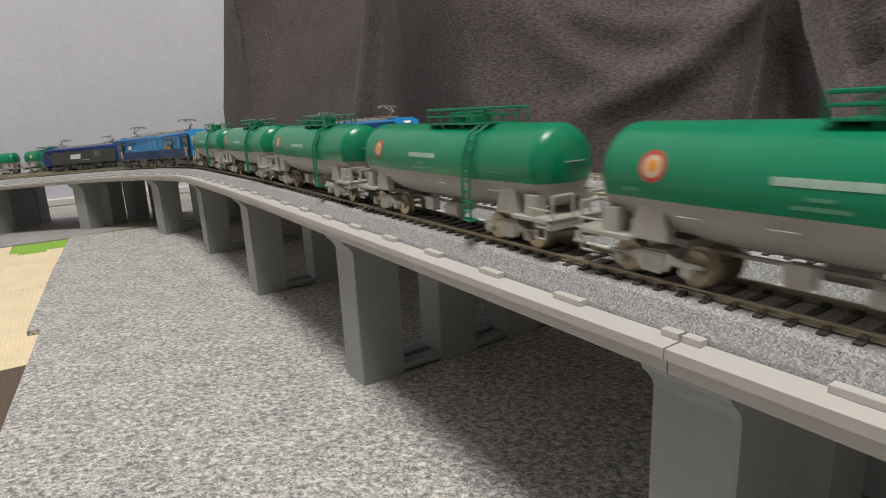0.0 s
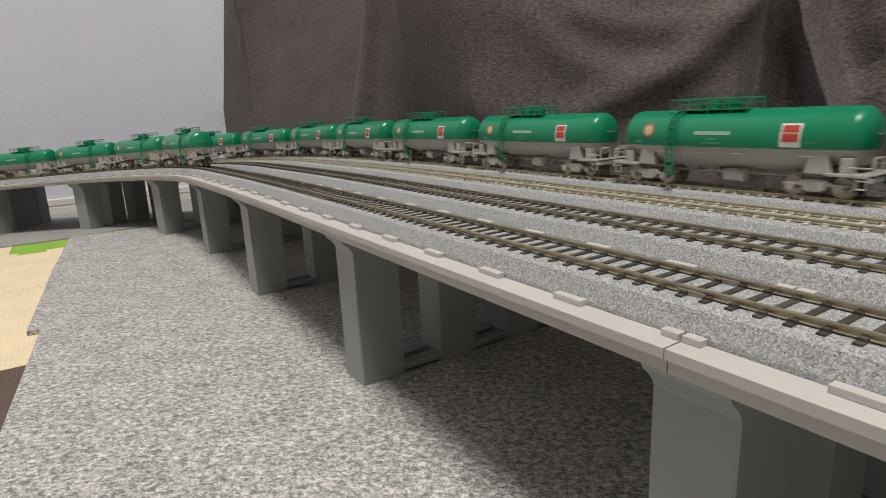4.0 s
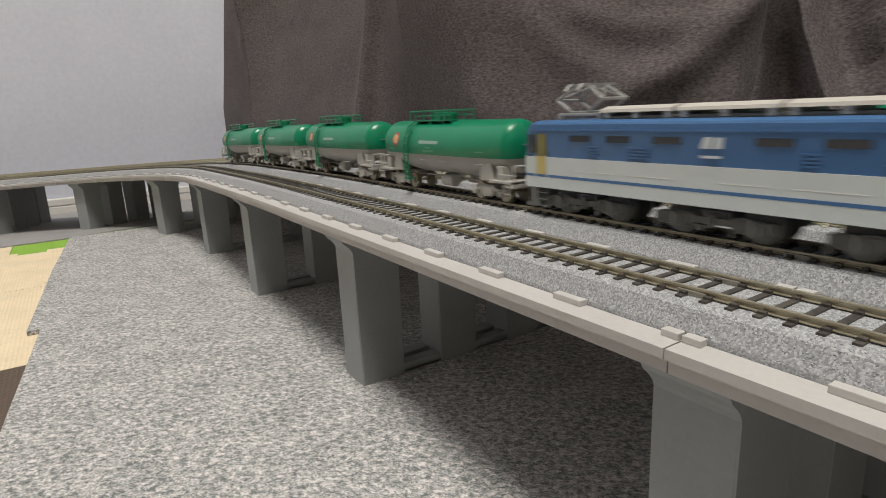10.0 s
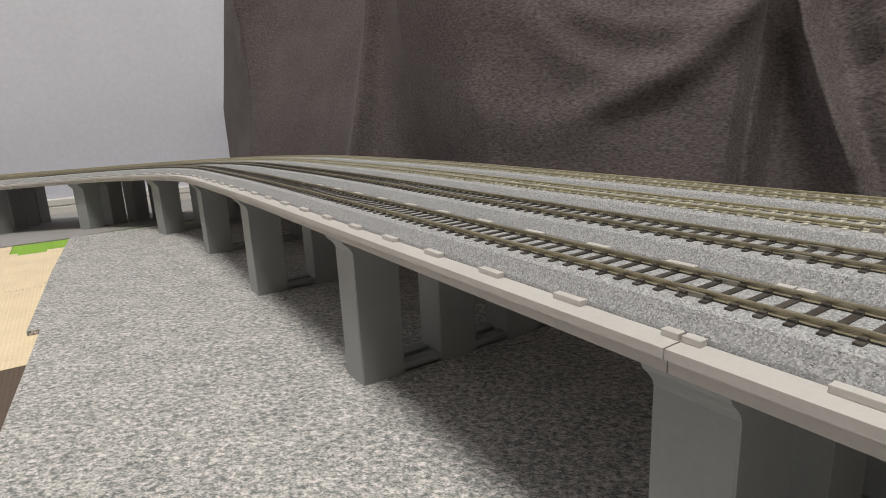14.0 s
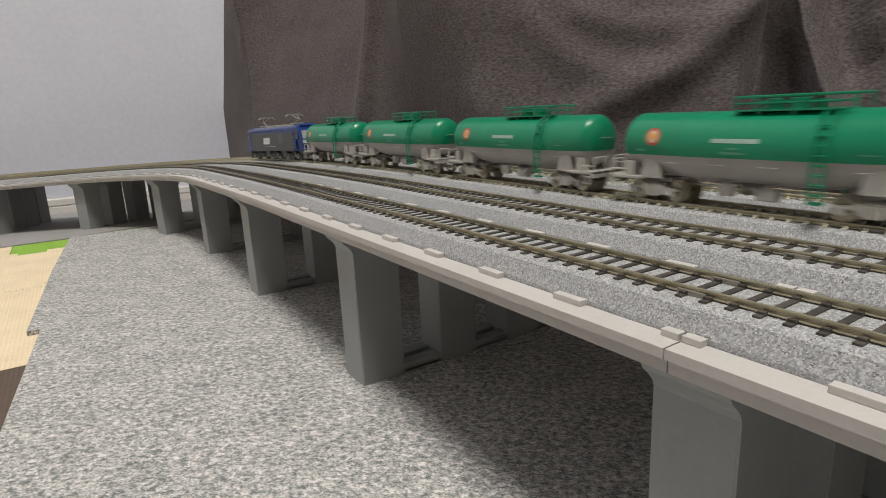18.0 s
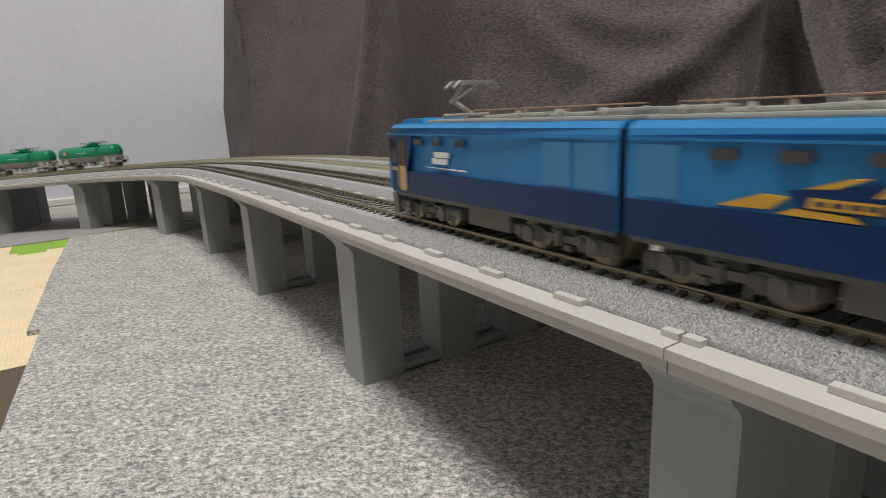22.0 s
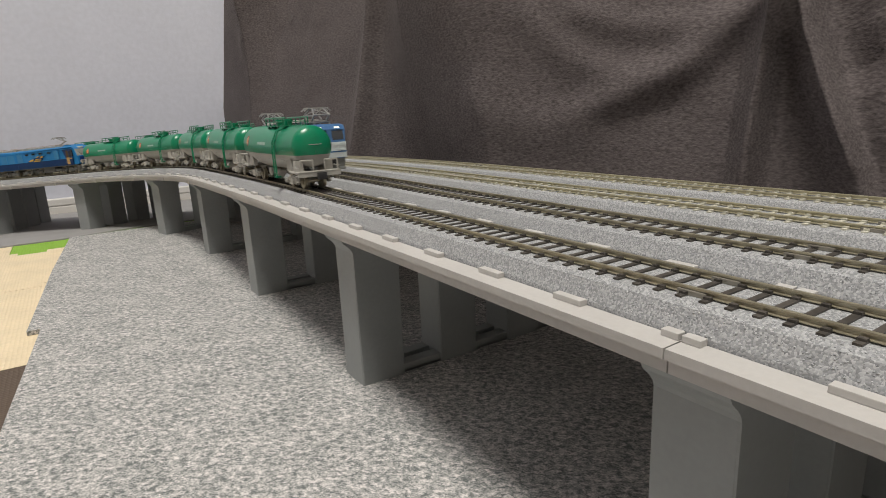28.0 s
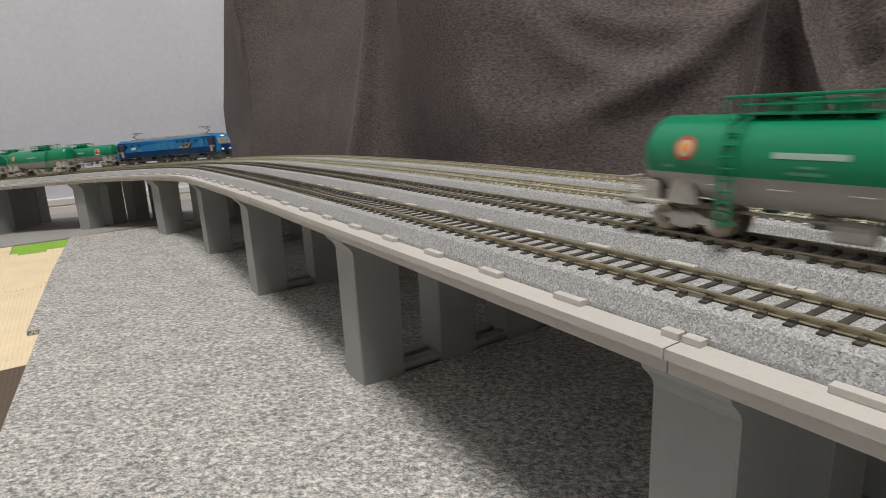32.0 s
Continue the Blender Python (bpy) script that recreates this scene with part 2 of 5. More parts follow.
def glow(name, colour, strength):
    mat = bpy.data.materials.new(name)
    mat.use_nodes = True
    b = mat.node_tree.nodes["Principled BSDF"]
    b.inputs["Emission Color"].default_value = (*colour, 1)
    b.inputs["Emission Strength"].default_value = strength
    return mat


M_HEAD = glow("lit_headlamp", (1.0, 0.86, 0.58), 1.8)
M_LAMP = glow("lit_lamp_cover", (1.0, 0.95, 0.9), 3.0)

M_BLUE_D = material("deep_navy_blue_paint", (0.005, 0.034, 0.118), 0.34, spec=0.3, vary=(120, 0.05), second=(900, 0.02))
M_SKY_L = material("pale_sky_blue_paint", (0.040, 0.225, 0.47), 0.3, vary=(120, 0.04))
M_BRONZE = material("bronze_tint", (0.10, 0.055, 0.025), 0.15, vary=(400, 0.1))
# light grey base paints the bright room mirrored in the cab glass
M_SCREEN = material("cab_screen_reflection", (0.38, 0.375, 0.35), 0.12, vary=(200, 0.25), spec=0.8)
M_DOOR = material("pale_yellow_paint", (0.55, 0.45, 0.16), 0.35, vary=(300, 0.06))
M_OLIVE = material("olive_tint", (0.20, 0.18, 0.06), 0.2, vary=(300, 0.08))
M_ROOF_L = material("ivory_roof_paint", (0.58, 0.55, 0.50), 0.45, vary=(200, 0.06))
M_LETTER = material("faded_white_print", (0.33, 0.47, 0.40), 0.5, vary=(700, 0.12))
M_WALL_OFF = material("off_white_wall_paint", (0.49, 0.48, 0.47), 0.9, vary=(9, 0.05), second=(160, 0.04))
M_GOLD = material("gold_print", (0.62, 0.45, 0.22), 0.5, vary=(500, 0.08))
M_SKIRT_GREY = material("mid_grey_skirt", (0.20, 0.205, 0.195), 0.5, vary=(300, 0.1))
M_BUFF = material("buff_print", (0.60, 0.47, 0.33), 0.5, vary=(500, 0.08))
M_FAINT = material("worn_pale_print", (0.10, 0.33, 0.22), 0.5, vary=(700, 0.2))
M_WHEEL_DARK = material("dulled_wheel", (0.30, 0.27, 0.21), 0.4, 0.8, vary=(500, 0.12))
M_RUST = material("rust_red_print", (0.30, 0.11, 0.07), 0.5, vary=(500, 0.08))
# ---- plan of the line, mm: a straight along +y, then a left-hand curve that drops away; four tracks side by side ----
X1, GAP, R1 = 82.07, 33.0, 420.3
CX, CY, STRAIGHT = X1 - R1, 421.26, 500.0
SAG = [(-150, 0.0), (0, 2.35), (110, 6.7), (235, 13.2), (360, 20.6), (500, 26.5), (700, 30.0), (900, 31.0)]


def radius(k):
    return R1 + GAP * (k - 1)


def lap(k):
    return 2 * math.pi * radius(k) + 2 * STRAIGHT


def drop(u):
    """How far the line has sunk at station u (mm along the first track from the start of the far curve)."""
    half = math.pi * R1
    if u > half:
        return max(0.0, SAG[-1][1] * (1 - (u - half) / STRAIGHT))
    us, zs = [q[0] for q in SAG], [q[1] for q in SAG]
    return float(sum(np.interp(u + d, us, zs) for d in (-40, -20, 0, 20, 40)) / 5)


def place(k, s, off=0.0):
    """Centre (mm) and heading of track k, s mm past the start of the far curve; off: sideways, to the outside."""
    R, L = radius(k), lap(k)
    s = s % L
    arc = math.pi * R
    if s > L - STRAIGHT:
        v = s - L
        return CX + R + off, CY + v, RAIL - drop(v), math.pi / 2
    if s <= arc:
        a = s / R
        return CX + (R + off) * math.cos(a), CY + (R + off) * math.sin(a), RAIL - drop(a * R1), math.pi / 2 + a
    if s <= arc + STRAIGHT:
        v = s - arc
        return CX - R - off, CY - v, RAIL - drop(math.pi * R1 + v), 1.5 * math.pi
    a = (s - arc - STRAIGHT) / R
    return CX - (R + off) * math.cos(a), CY - STRAIGHT - (R + off) * math.sin(a), RAIL, 1.5 * math.pi + a


def station(k, u):
    """Distance along track k of station u."""
    return u if u <= 0 else u * radius(k) / R1


def sweep(name, k, s0, s1, section, mat, step=6.0, smooth=False):
    """A closed section of (sideways, height over the rail heads) drawn along track k."""
    n = max(2, int((s1 - s0) / step) + 1)
    verts, faces, m = [], [], len(section)
    for i in range(n):
        s = s0 + (s1 - s0) * i / (n - 1)
        for off, z in section:
            x, y, h, _ = place(k, s, off)
            verts.append((x * MM, y * MM, (h + z) * MM))
    for i in range(n - 1):
        for j in range(m):
            a, b = i * m + j, i * m + (j + 1) % m
            faces.append((a, b, b + m, a + m))
    faces.append(tuple(range(m))[::-1])
    faces.append(tuple((n - 1) * m + j for j in range(m)))
    me = from_arrays(name, verts, faces, mat, smooth)
    bm = bmesh.new()
    bm.from_mesh(me)
    bmesh.ops.recalc_face_normals(bm, faces=bm.faces[:])
    bm.to_mesh(me)
    bm.free()
    return me


# ---- the room ----
def slab(name, x0, x1, y0, y1, z0, z1, mat, label):
    bm = bmesh.new()
    box(bm, x0, x1, y0, y1, z0, z1)
    return tagged(new(name, mesh_of(name, bm, mat)), label, kind="structure")


FLOOR, NORTH = -27.0, 980.0
slab("floor", -2700, 700, -2300, NORTH + 60, -60, FLOOR, M_FLOORING, "pale wooden floor under mats and carpet")
slab("wall_north", -2700, 700, NORTH, NORTH + 100, FLOOR, 2400, M_WALL, "pale grey textured wallpaper wall")
slab("wall_south", -2700, 700, -2400, -2300, FLOOR, 2400, M_WALL_OFF, "plain off-white painted wall")
slab("wall_west", -2800, -2700, -2300, NORTH + 100, FLOOR, 2400, M_WALL_OFF, "plain off-white painted wall")
slab("wall_east", 700, 800, -2300, NORTH + 100, FLOOR, 2400, M_WALL_OFF, "plain off-white painted wall")
slab("ceiling", -2700, 700, -2300, NORTH + 100, 2400, 2450, M_CEIL, "plain white ceiling")
bm = bmesh.new()
prism(bm, [(NORTH, FLOOR), (NORTH - 7, FLOOR), (NORTH - 7, -17.0), (NORTH - 4.8, -16.5), (NORTH - 4.8, -14.5), (NORTH - 6.5, -14.0), (NORTH - 6.5, -6.5), (NORTH - 5, -5.0), (NORTH, -5.0)], -2700, 700, "X")
tagged(new("baseboard", mesh_of("baseboard", bm, M_SKIRT)), "white skirting board with a dark groove", kind="structure")

lamp = tagged(new("ceiling_lamp"), "round white ceiling lamp, switched on", "lamp")
lamp.location = (LAMP_AT[0], LAMP_AT[1], 2.40)
bm = bmesh.new()
disc(bm, (0, 0, -10), "Z", 180, 20, 32)
part("base_plate", bm, M_SKIRT, lamp)
bm = bmesh.new()
disc(bm, (0, 0, -45), "Z", 330, 50, 64)
part("diffuser", bm, M_LAMP, lamp)

# carpet tiles, foam mats and the smooth sheet on the floor
def flat(name, outline, z0, z1, mat, label, category, bevel=0.0):
    bm = bmesh.new()
    fs = prism(bm, outline, z0, z1, "Z")
    ob = tagged(new(name, mesh_of(name, bm, mat)), label, category)
    return ob


CARPET = "speckled grey needle-felt carpet tile under the viaduct"
flat("carpet_tile", [(-30, 319), (-21.5, 451), (-10, 582), (430, 592), (430, 319)], -2.2, 0.0, M_FELT, CARPET, "carpet")
flat("carpet_tile", [(-24.4, 318.95), (430, 318.95), (430, -420), (-37, -420), (-33.5, 180), (-32.2, 214), (-26.9, 285)], -2.2, 0.0, M_FELT, CARPET, "carpet")
flat("carpet_tile", [(-37, -420.4), (430, -420.4), (430, -900), (-420, -900), (-420, -430)], -2.2, 0.0, M_FELT, CARPET, "carpet")


def toothed(x0, x1, y0, y1, tooth=24.0, amp=9.0, lean=2.5):
    """A foam mat with dovetailed jigsaw teeth on the two edges across y; neighbours share the same teeth."""
    def edge(y):
        pts, a = [], math.floor(x0 / tooth) * tooth
        while a < x1:
            odd = round(a / tooth) % 2
            lo, hi = max(x0, a - lean if odd else a + lean), min(x1, a + tooth + lean if odd else a + tooth - lean)
            if hi - lo > 0.5:
                pts += [(lo, y + amp * odd), (hi, y + amp * odd)]
            a += tooth
        return pts
    return edge(y0) + edge(y1)[::-1]


MATS = [(-324, -22.5, M_MAT_BROWN, "brown"), (-22, 278.3, M_MAT_BROWN, "brown"), (278.8, 419.5, M_MAT_CREAM, "cream"), (420.4, 541, M_MAT_CREAM, "cream"), (541.4, 598, M_MAT_GREEN, "lime green")]
for y0, y1, mat, colour in MATS:
    for col in range(-1, 2):
        xa, xb = -232 - 302 * col, 69.6 - 302 * col
        if "green" in colour or "pale" in colour:
            xa, xb = (-51.0 - 301.5 * col, 250.2 - 301.5 * col)
            if col == 1:
                mat, colour = M_MAT_CREAM, "pale cream"
        flat("foam_mat", toothed(xa, xb, y0, y1), FLOOR, -2.4, mat, colour + " foam jigsaw floor mat lying on the floor", "floor mat")


def sheet_height(y):
    """Top of the floor sheet: level where it meets the carpet, then falling to the floor by the wall."""
    return float(np.interp(y, [600, 660, 740, 945], [-1.2, -6.0, -13.0, FLOOR + 1.5]))


def floor_sheet():
    bm = bmesh.new()
    front = [(-420, 588), (-60, 587), (-19, 587), (27, 597), (43, 601), (430, 612)]
    rows = []
    for y in (None, 625, 660, 700, 740, 800, 870, 945, 968):
        rows.append([(x, yf if y is None else y, sheet_height(yf if y is None else y)) for x, yf in front])
    top = [[bm.verts.new(Vector(v) * MM) for v in r] for r in rows]
    for a, b in zip(top, top[1:]):
        for i in range(len(front) - 1):
            bm.faces.new((a[i], a[i + 1], b[i + 1], b[i]))
    ob = tagged(new("floor_sheet", mesh_of("floor_sheet", bm, M_SHEET)), "thin smooth grey sheet lying on the floor", "sheet")
    so = ob.modifiers.new("thickness", "SOLIDIFY")
    so.thickness = 1.1 * MM
    return ob


floor_sheet()

# ---- the dark fleece blanket behind the line ----
# loose folds: half-width (or left and right half-widths), depth, and the crest as points (mm along the blanket, mm up)
FOLDS = [((10.0, 8.0), 2.8, [(572, 150), (590, 141), (612, 134), (636, 132), (656, 138), (672, 147)]),
         ((11.0, 9.0), 2.6, [(548, 156), (564, 136), (584, 117), (606, 107), (630, 110), (648, 120)]),
         ((11.0, 9.0), 4.6, [(676, 146), (660, 133), (647, 122), (632, 108), (608, 96), (572, 86)]),
         (16.0, 2.0, [(600, 76), (556, 84), (508, 104)]),
         ((12.0, 4.0), 14.0, [(682, 146), (680, 138), (676, 115), (674, 89), (673, 49), (672, 0)]),
         (2.4, 2.6, [(680, 138), (676, 115), (674, 89), (673, 49)]),
         ((13.0, 2.2), 14.0, [(686, 147), (688, 139), (692, 123), (702, 98), (711, 77), (718, 61), (730, 20)]),
         (2.0, 2.8, [(688, 139), (692, 123), (702, 98), (711, 77), (718, 61)]),
         ((6.0, 14.0), -6.0, [(697, 145), (699, 131), (704, 114), (713, 92)]),
         (9.0, 2.5, [(719, 130), (722, 100), (730, 60)]),
         ((22.0, 8.0), 12.0, [(366, 260), (358, 191), (352, 145), (347, 95), (341, 58), (336, 0)]),
         (3.5, 2.2, [(366, 260), (358, 191), (352, 145), (347, 95), (341, 58)]),
         ((7.0, 5.0), 2.2, [(54, 198), (81, 147), (106, 101)]),
         (6.0, 1.2, [(112, 220), (133, 190)]), (6.0, 1.2, [(136, 218), (155, 194)]),
         (14.0, 1.2, [(230, 230), (216, 150), (210, 60)]), (12.0, 1.0, [(285, 220), (272, 120), (262, 50)])]


def blanket():
    ax, ay, bx, by = 175.0, 815.0, 352.0, -160.0
    length = math.hypot(bx - ax, by - ay)
    ux, uy = (bx - ax) / length, (by - ay) / length
    nx, ny = uy, -ux          # towards the room
    av = np.concatenate([np.arange(0, 500, 2.4), np.arange(500, 780, 1.2), np.linspace(780, length, 60)])
    hv = np.concatenate([np.arange(-4, 240, 1.7), np.linspace(240, 640, 60)])
    A, Hh = np.meshgrid(av, hv)
    d = 0.9 * np.sin(A / 24 + 0.6 * np.sin(Hh / 130)) * np.clip(1 - A / 420, 0.0, 1) + 2.0 * np.sin(A / 61 + Hh / 260 + 1.0)
    for width, amp, line in FOLDS:
        best, along, side = np.full(A.shape, 1e9), np.zeros(A.shape), np.zeros(A.shape)
        wl, wr = width if isinstance(width, tuple) else (width, width)
        m = len(line) - 1
        for q, ((a0, h0), (a1, h1)) in enumerate(zip(line, line[1:])):
            ex, ey = a1 - a0, h1 - h0
            t = np.clip(((A - a0) * ex + (Hh - h0) * ey) / (ex * ex + ey * ey), 0, 1)
            dist = np.hypot(A - a0 - t * ex, Hh - h0 - t * ey)
            near = dist < best
            best, along = np.where(near, dist, best), np.where(near, (q + t) / m, along)
            side = np.where(near, ex * (Hh - h0) - ey * (A - a0), side)
        fade = np.clip(along * 6 + 0.35, 0, 1) * np.clip((1 - along) * 5 + 0.1, 0, 1)
        d += 1.3 * amp * np.exp(-(best / np.where(side > 0, wr, wl)) ** 2) * fade
    # the cloth leans: overhanging by the valley, falling back where it spreads over its support
    lean = np.interp(A, [0, 60, 130, 350, 385, 420, 490, 560, 655, 980], [0.03, 0.0, -0.19, -0.17, 0.0, 0.11, 0.09, -0.05, -0.15, -0.15])
    d += lean * (np.clip(Hh, 0, 260) - 90)
    # one broad roll that swells out towards the room
    low = 384 + 8 * np.clip(1 - Hh / 180, 0, 1)
    q = np.clip((A - low) / (128 + 26 * np.clip(1 - Hh / 180, 0, 1)), 0, 1)
    d += 54 * (0.5 * q + 0.5 * q * q * (3 - 2 * q)) - 54 * np.clip((A - 535) / 125, 0, 1)
    d += np.array([[2.6 * noise.noise(Vector((a / 95, h / 140, 3.0))) + 0.5 * noise.noise(Vector((a / 22, h / 34, 9.0))) for a in av] for h in hv])
    # the free edge turns back behind a long crease
    crease = np.interp(Hh, [0, 53, 102, 167, 228, 640], [134, 122, 109, 84, 56, 30])
    lean = -21.8 + 0.44 * np.clip(Hh, 0, 260)
    A2 = A + lean * np.clip(1 - A / 300, 0, None)
    back = np.clip(crease + lean * np.clip(1 - crease / 300, 0, None) - A2, 0, None) / 0.34
    A2 = A2 - back * 0.66
    d += 12.0 * np.clip(1 - (A - crease) / 70, 0, 1) ** 1.5 * np.clip((A - crease) / 6 + 1, 0, 1) - 0.293 * back
    verts = np.stack([(ax + ux * A2 + nx * d) * MM, (ay + uy * A2 + ny * d) * MM, Hh * MM], -1).reshape(-1, 3)
    w = len(av)
    idx = (np.arange(len(hv) - 1)[:, None] * w + np.arange(w - 1)[None, :]).reshape(-1)
    faces = np.stack([idx, idx + 1, idx + w + 1, idx + w], -1)
    me = from_arrays("blanket", verts.tolist(), faces.tolist(), M_FLEECE, True)
    ob = tagged(new("blanket", me), "charcoal fleece blanket hanging in loose folds behind the tracks", "blanket")
    so = ob.modifiers.new("thickness", "SOLIDIFY")
    so.thickness = 2.5 * MM
    return ob


blanket()

# ---- the viaduct ----
SLAB = [(-16.0, -6.05), (-16.0, -7.7), (-14.9, -7.95), (-14.9, -10.2), (-14.3, -10.5), (17.2, -10.5), (17.2, -6.0), (10.6, -6.0), (10.6, -6.6), (-10.6, -6.6), (-10.6, -6.0)]
BALLAST = [(-10.5, -6.5), (-10.3, -5.2), (-8.6, -2.0), (-7.4, -1.32), (7.4, -1.32), (8.6, -2.0), (10.3, -5.2), (10.5, -6.5)]
DECK_LABEL = "grey plastic viaduct deck span with edge blocks"
TAB_PITCH = 22.54


def tab_mesh(name, length):
    bm = bmesh.new()
    box(bm, -0.9, 0.9, -length / 2, length / 2, 0, 1.1, 0.15)
    return mesh_of(name, bm, M_DECK)


TAB, HALF_TAB = tab_mesh("edge_block", 6.7), tab_mesh("edge_block", 3.0)


def at_track(k, s, off, z):
    x, y, h, a = place(k, s, off)
    return Matrix.Translation((x * MM, y * MM, (h + z) * MM)) @ Matrix.Rotation(a - math.pi / 2, 4, "Z")


def deck_span(k, u0, u1, tabs=True):
    s0, s1 = station(k, u0) + 0.15, station(k, u1) - 0.15
    top = tagged(new("viaduct_deck"), DECK_LABEL, "viaduct deck", "viaduct deck spans")
    ob = new("slab", sweep("slab", k, s0, s1, SLAB, M_DECK))
    ob.parent = top
    if not tabs:
        return
    n = max(1, round((s1 - s0) / TAB_PITCH))
    p = (s1 - s0) / n
    for side in ((-1, 1) if k == 1 else (-1,)):
        for i in range(n + 1):
            half = i in (0, n)
            s = s0 + i * p + (1.6 if i == 0 else -1.6 if i == n else 0)
            piece("edge_block", HALF_TAB if half else TAB, top, at_track(k, s, side * 11.4, -6.0))
    for deg in () if k > 1 else (0.5, 10.6, 19.3, 28.5, 37.1, 45.2, 53.5, 62.0):
        s = radians(deg) * R1
        if s0 < s < s1:
            piece("fascia_rib", RIB, top, at_track(k, s, -15.0, -7.6))


def rib_mesh():
    bm = bmesh.new()
    box(bm, -0.55, 0.6, -1.1, 1.1, -3.0, 0.0, 0.15)
    return mesh_of("fascia_rib", bm, M_DECK)


RIB = rib_mesh()


SPANS = [(-624.1, -376.1, True), (-376.1, -128.1, True), (-128.1, 0, True), (0, 124, True), (124, 248, True), (248, 372, True)]
for k in (1, 2, 3, 4):
    for u0, u1, tabs in SPANS:
        deck_span(k, u0, u1, tabs and k < 4)
    full = lap(k)
    top = tagged(new("viaduct_deck"), "long grey plastic viaduct deck round the room side", "viaduct deck", "viaduct deck spans")
    ob = new("slab", sweep("slab", k, station(k, 372) + 0.15, full - 624.2, SLAB, M_DECK, 12))
    ob.parent = top


def pier_mesh(height):
    """One pier leg, footed on z = 0, with a cap that flares out under the deck edge."""
    bm = bmesh.new()
    w, d, c = 8.45, 7.35, 12.2
    prism(bm, [(-w, 0), (w, 0), (w, height - 6.2), (w + 0.35, height - 5.2), (w + 1.3, height - 3.9), (c - 0.6, height - 2.2), (c, height - 1.0), (c, height), (-c, height), (-c, height - 1.0), (-c + 0.6, height - 2.2), (-w - 1.3, height - 3.9), (-w - 0.35, height - 5.2), (-w, height - 6.2)], -d, d, "Y")
    bmesh.ops.bevel(bm, geom=[e for e in bm.edges if abs((e.verts[0].co - e.verts[1].co).z) > 0.01], offset=0.5 * MM, segments=1, affect="EDGES")
    return bm


def pier(k, s, foot=0.0, tied=True):
    x, y, h, a = place(k, s)
    top = tagged(new("viaduct_pier"), "grey plastic viaduct pier standing on the carpet", "pier", "viaduct piers")
    top.matrix_basis = Matrix.Translation((x * MM, y * MM, foot * MM)) @ Matrix.Rotation(a - math.pi / 2, 4, "Z")
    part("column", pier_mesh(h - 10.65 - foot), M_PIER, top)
    if k < 4 and tied:
        bm = bmesh.new()
        box(bm, 8.3, 24.7, -6.6, 6.6, 0.0, 1.0)
        for ya in (-6.6, 1.6):
            box(bm, 8.3, 24.7, ya, ya + 5.0, 0.0, 3.4, 0.25)
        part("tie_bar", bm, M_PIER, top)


PIER_STATIONS = [-508, -376.8, -245.7, -114.8, 8.5, 118]
# past the first quarter of the curve each track has its own pier pitch: mm along tracks 1 to 4
FAR_PIERS = [(250, 280, 305, 326), (372, 414, 456, 499), (492, 545, 600, 655), (612, 676, 742, 808)]
ROWS = [([station(k, u) for k in (1, 2, 3, 4)], True) for u in PIER_STATIONS] + [(row, False) for row in FAR_PIERS]
for row, tied in ROWS:
    for k, at in zip((1, 2, 3, 4), row):
        y = place(k, at)[1]
        pier(k, at, sheet_height(y) if y > 602 else 0.0, tied)

# ---- the tracks ----
HEAD = [(-0.36, 0.0), (0.36, 0.0), (0.38, -0.3), (0.15, -0.42), (0.15, -0.78), (0.55, -0.9), (0.55, -1.05), (-0.55, -1.05), (-0.55, -0.9), (-0.15, -0.78), (-0.15, -0.42), (-0.38, -0.3)]
SLEEPER_PITCH = 4.0


def sleeper_mesh(mat):
    bm = bmesh.new()
    box(bm, -7.2, 7.2, -0.55, 0.55, -2.2, -1.0, 0.0)
    for sx in (-1, 1):
        for side in (-1, 1):
            box(bm, sx * 4.7 + side * 0.95 - 0.45, sx * 4.7 + side * 0.95 + 0.45, -0.55, 0.55, -1.02, -0.62)
    return mesh_of("sleeper", bm, mat)


SLEEPERS = {False: sleeper_mesh(M_SLEEPER), True: sleeper_mesh(M_SLEEPER_PC)}
for k in (1, 2, 3, 4):
    pale = k > 2
    track = tagged(new("railway_track"), ("model railway track on pale sleepers in grey ballast" if pale else "model railway track on dark sleepers in grey ballast"), "railway track", "parallel tracks")
    for side in (-1, 1):
        sec = [(x + side * 4.7, z) for x, z in HEAD]
        ob = new("rail", sweep("rail", k, -500, lap(k) - 500.2, sec, M_RAIL_PALE if pale else M_RAIL, 5))
        ob.parent = track
    for u in (-373.0, -176.0, 24.0):
        for side in (-1, 1):
            bm = bmesh.new()
            box(bm, -0.75, 0.75, -2.4, 2.4, -1.3, -0.45, 0.12)
            j = part("rail_joiner", bm, M_JOINER, track, "grey rail joiner")
            j.matrix_basis = at_track(k, u, side * 4.7, 0)
    ob = tagged(new("ballast_bed", sweep("ballast_bed", k, -500, lap(k) - 500.2, BALLAST, M_BALLAST, 5)), kind="stuff")
    ob.parent = track
    first, last = -440.0, station(k, 310)
    n = min(300, int((last - first) / SLEEPER_PITCH))
    for i in range(n):
        piece("sleeper", SLEEPERS[pale], track, at_track(k, first + i * SLEEPER_PITCH, 0, 0))



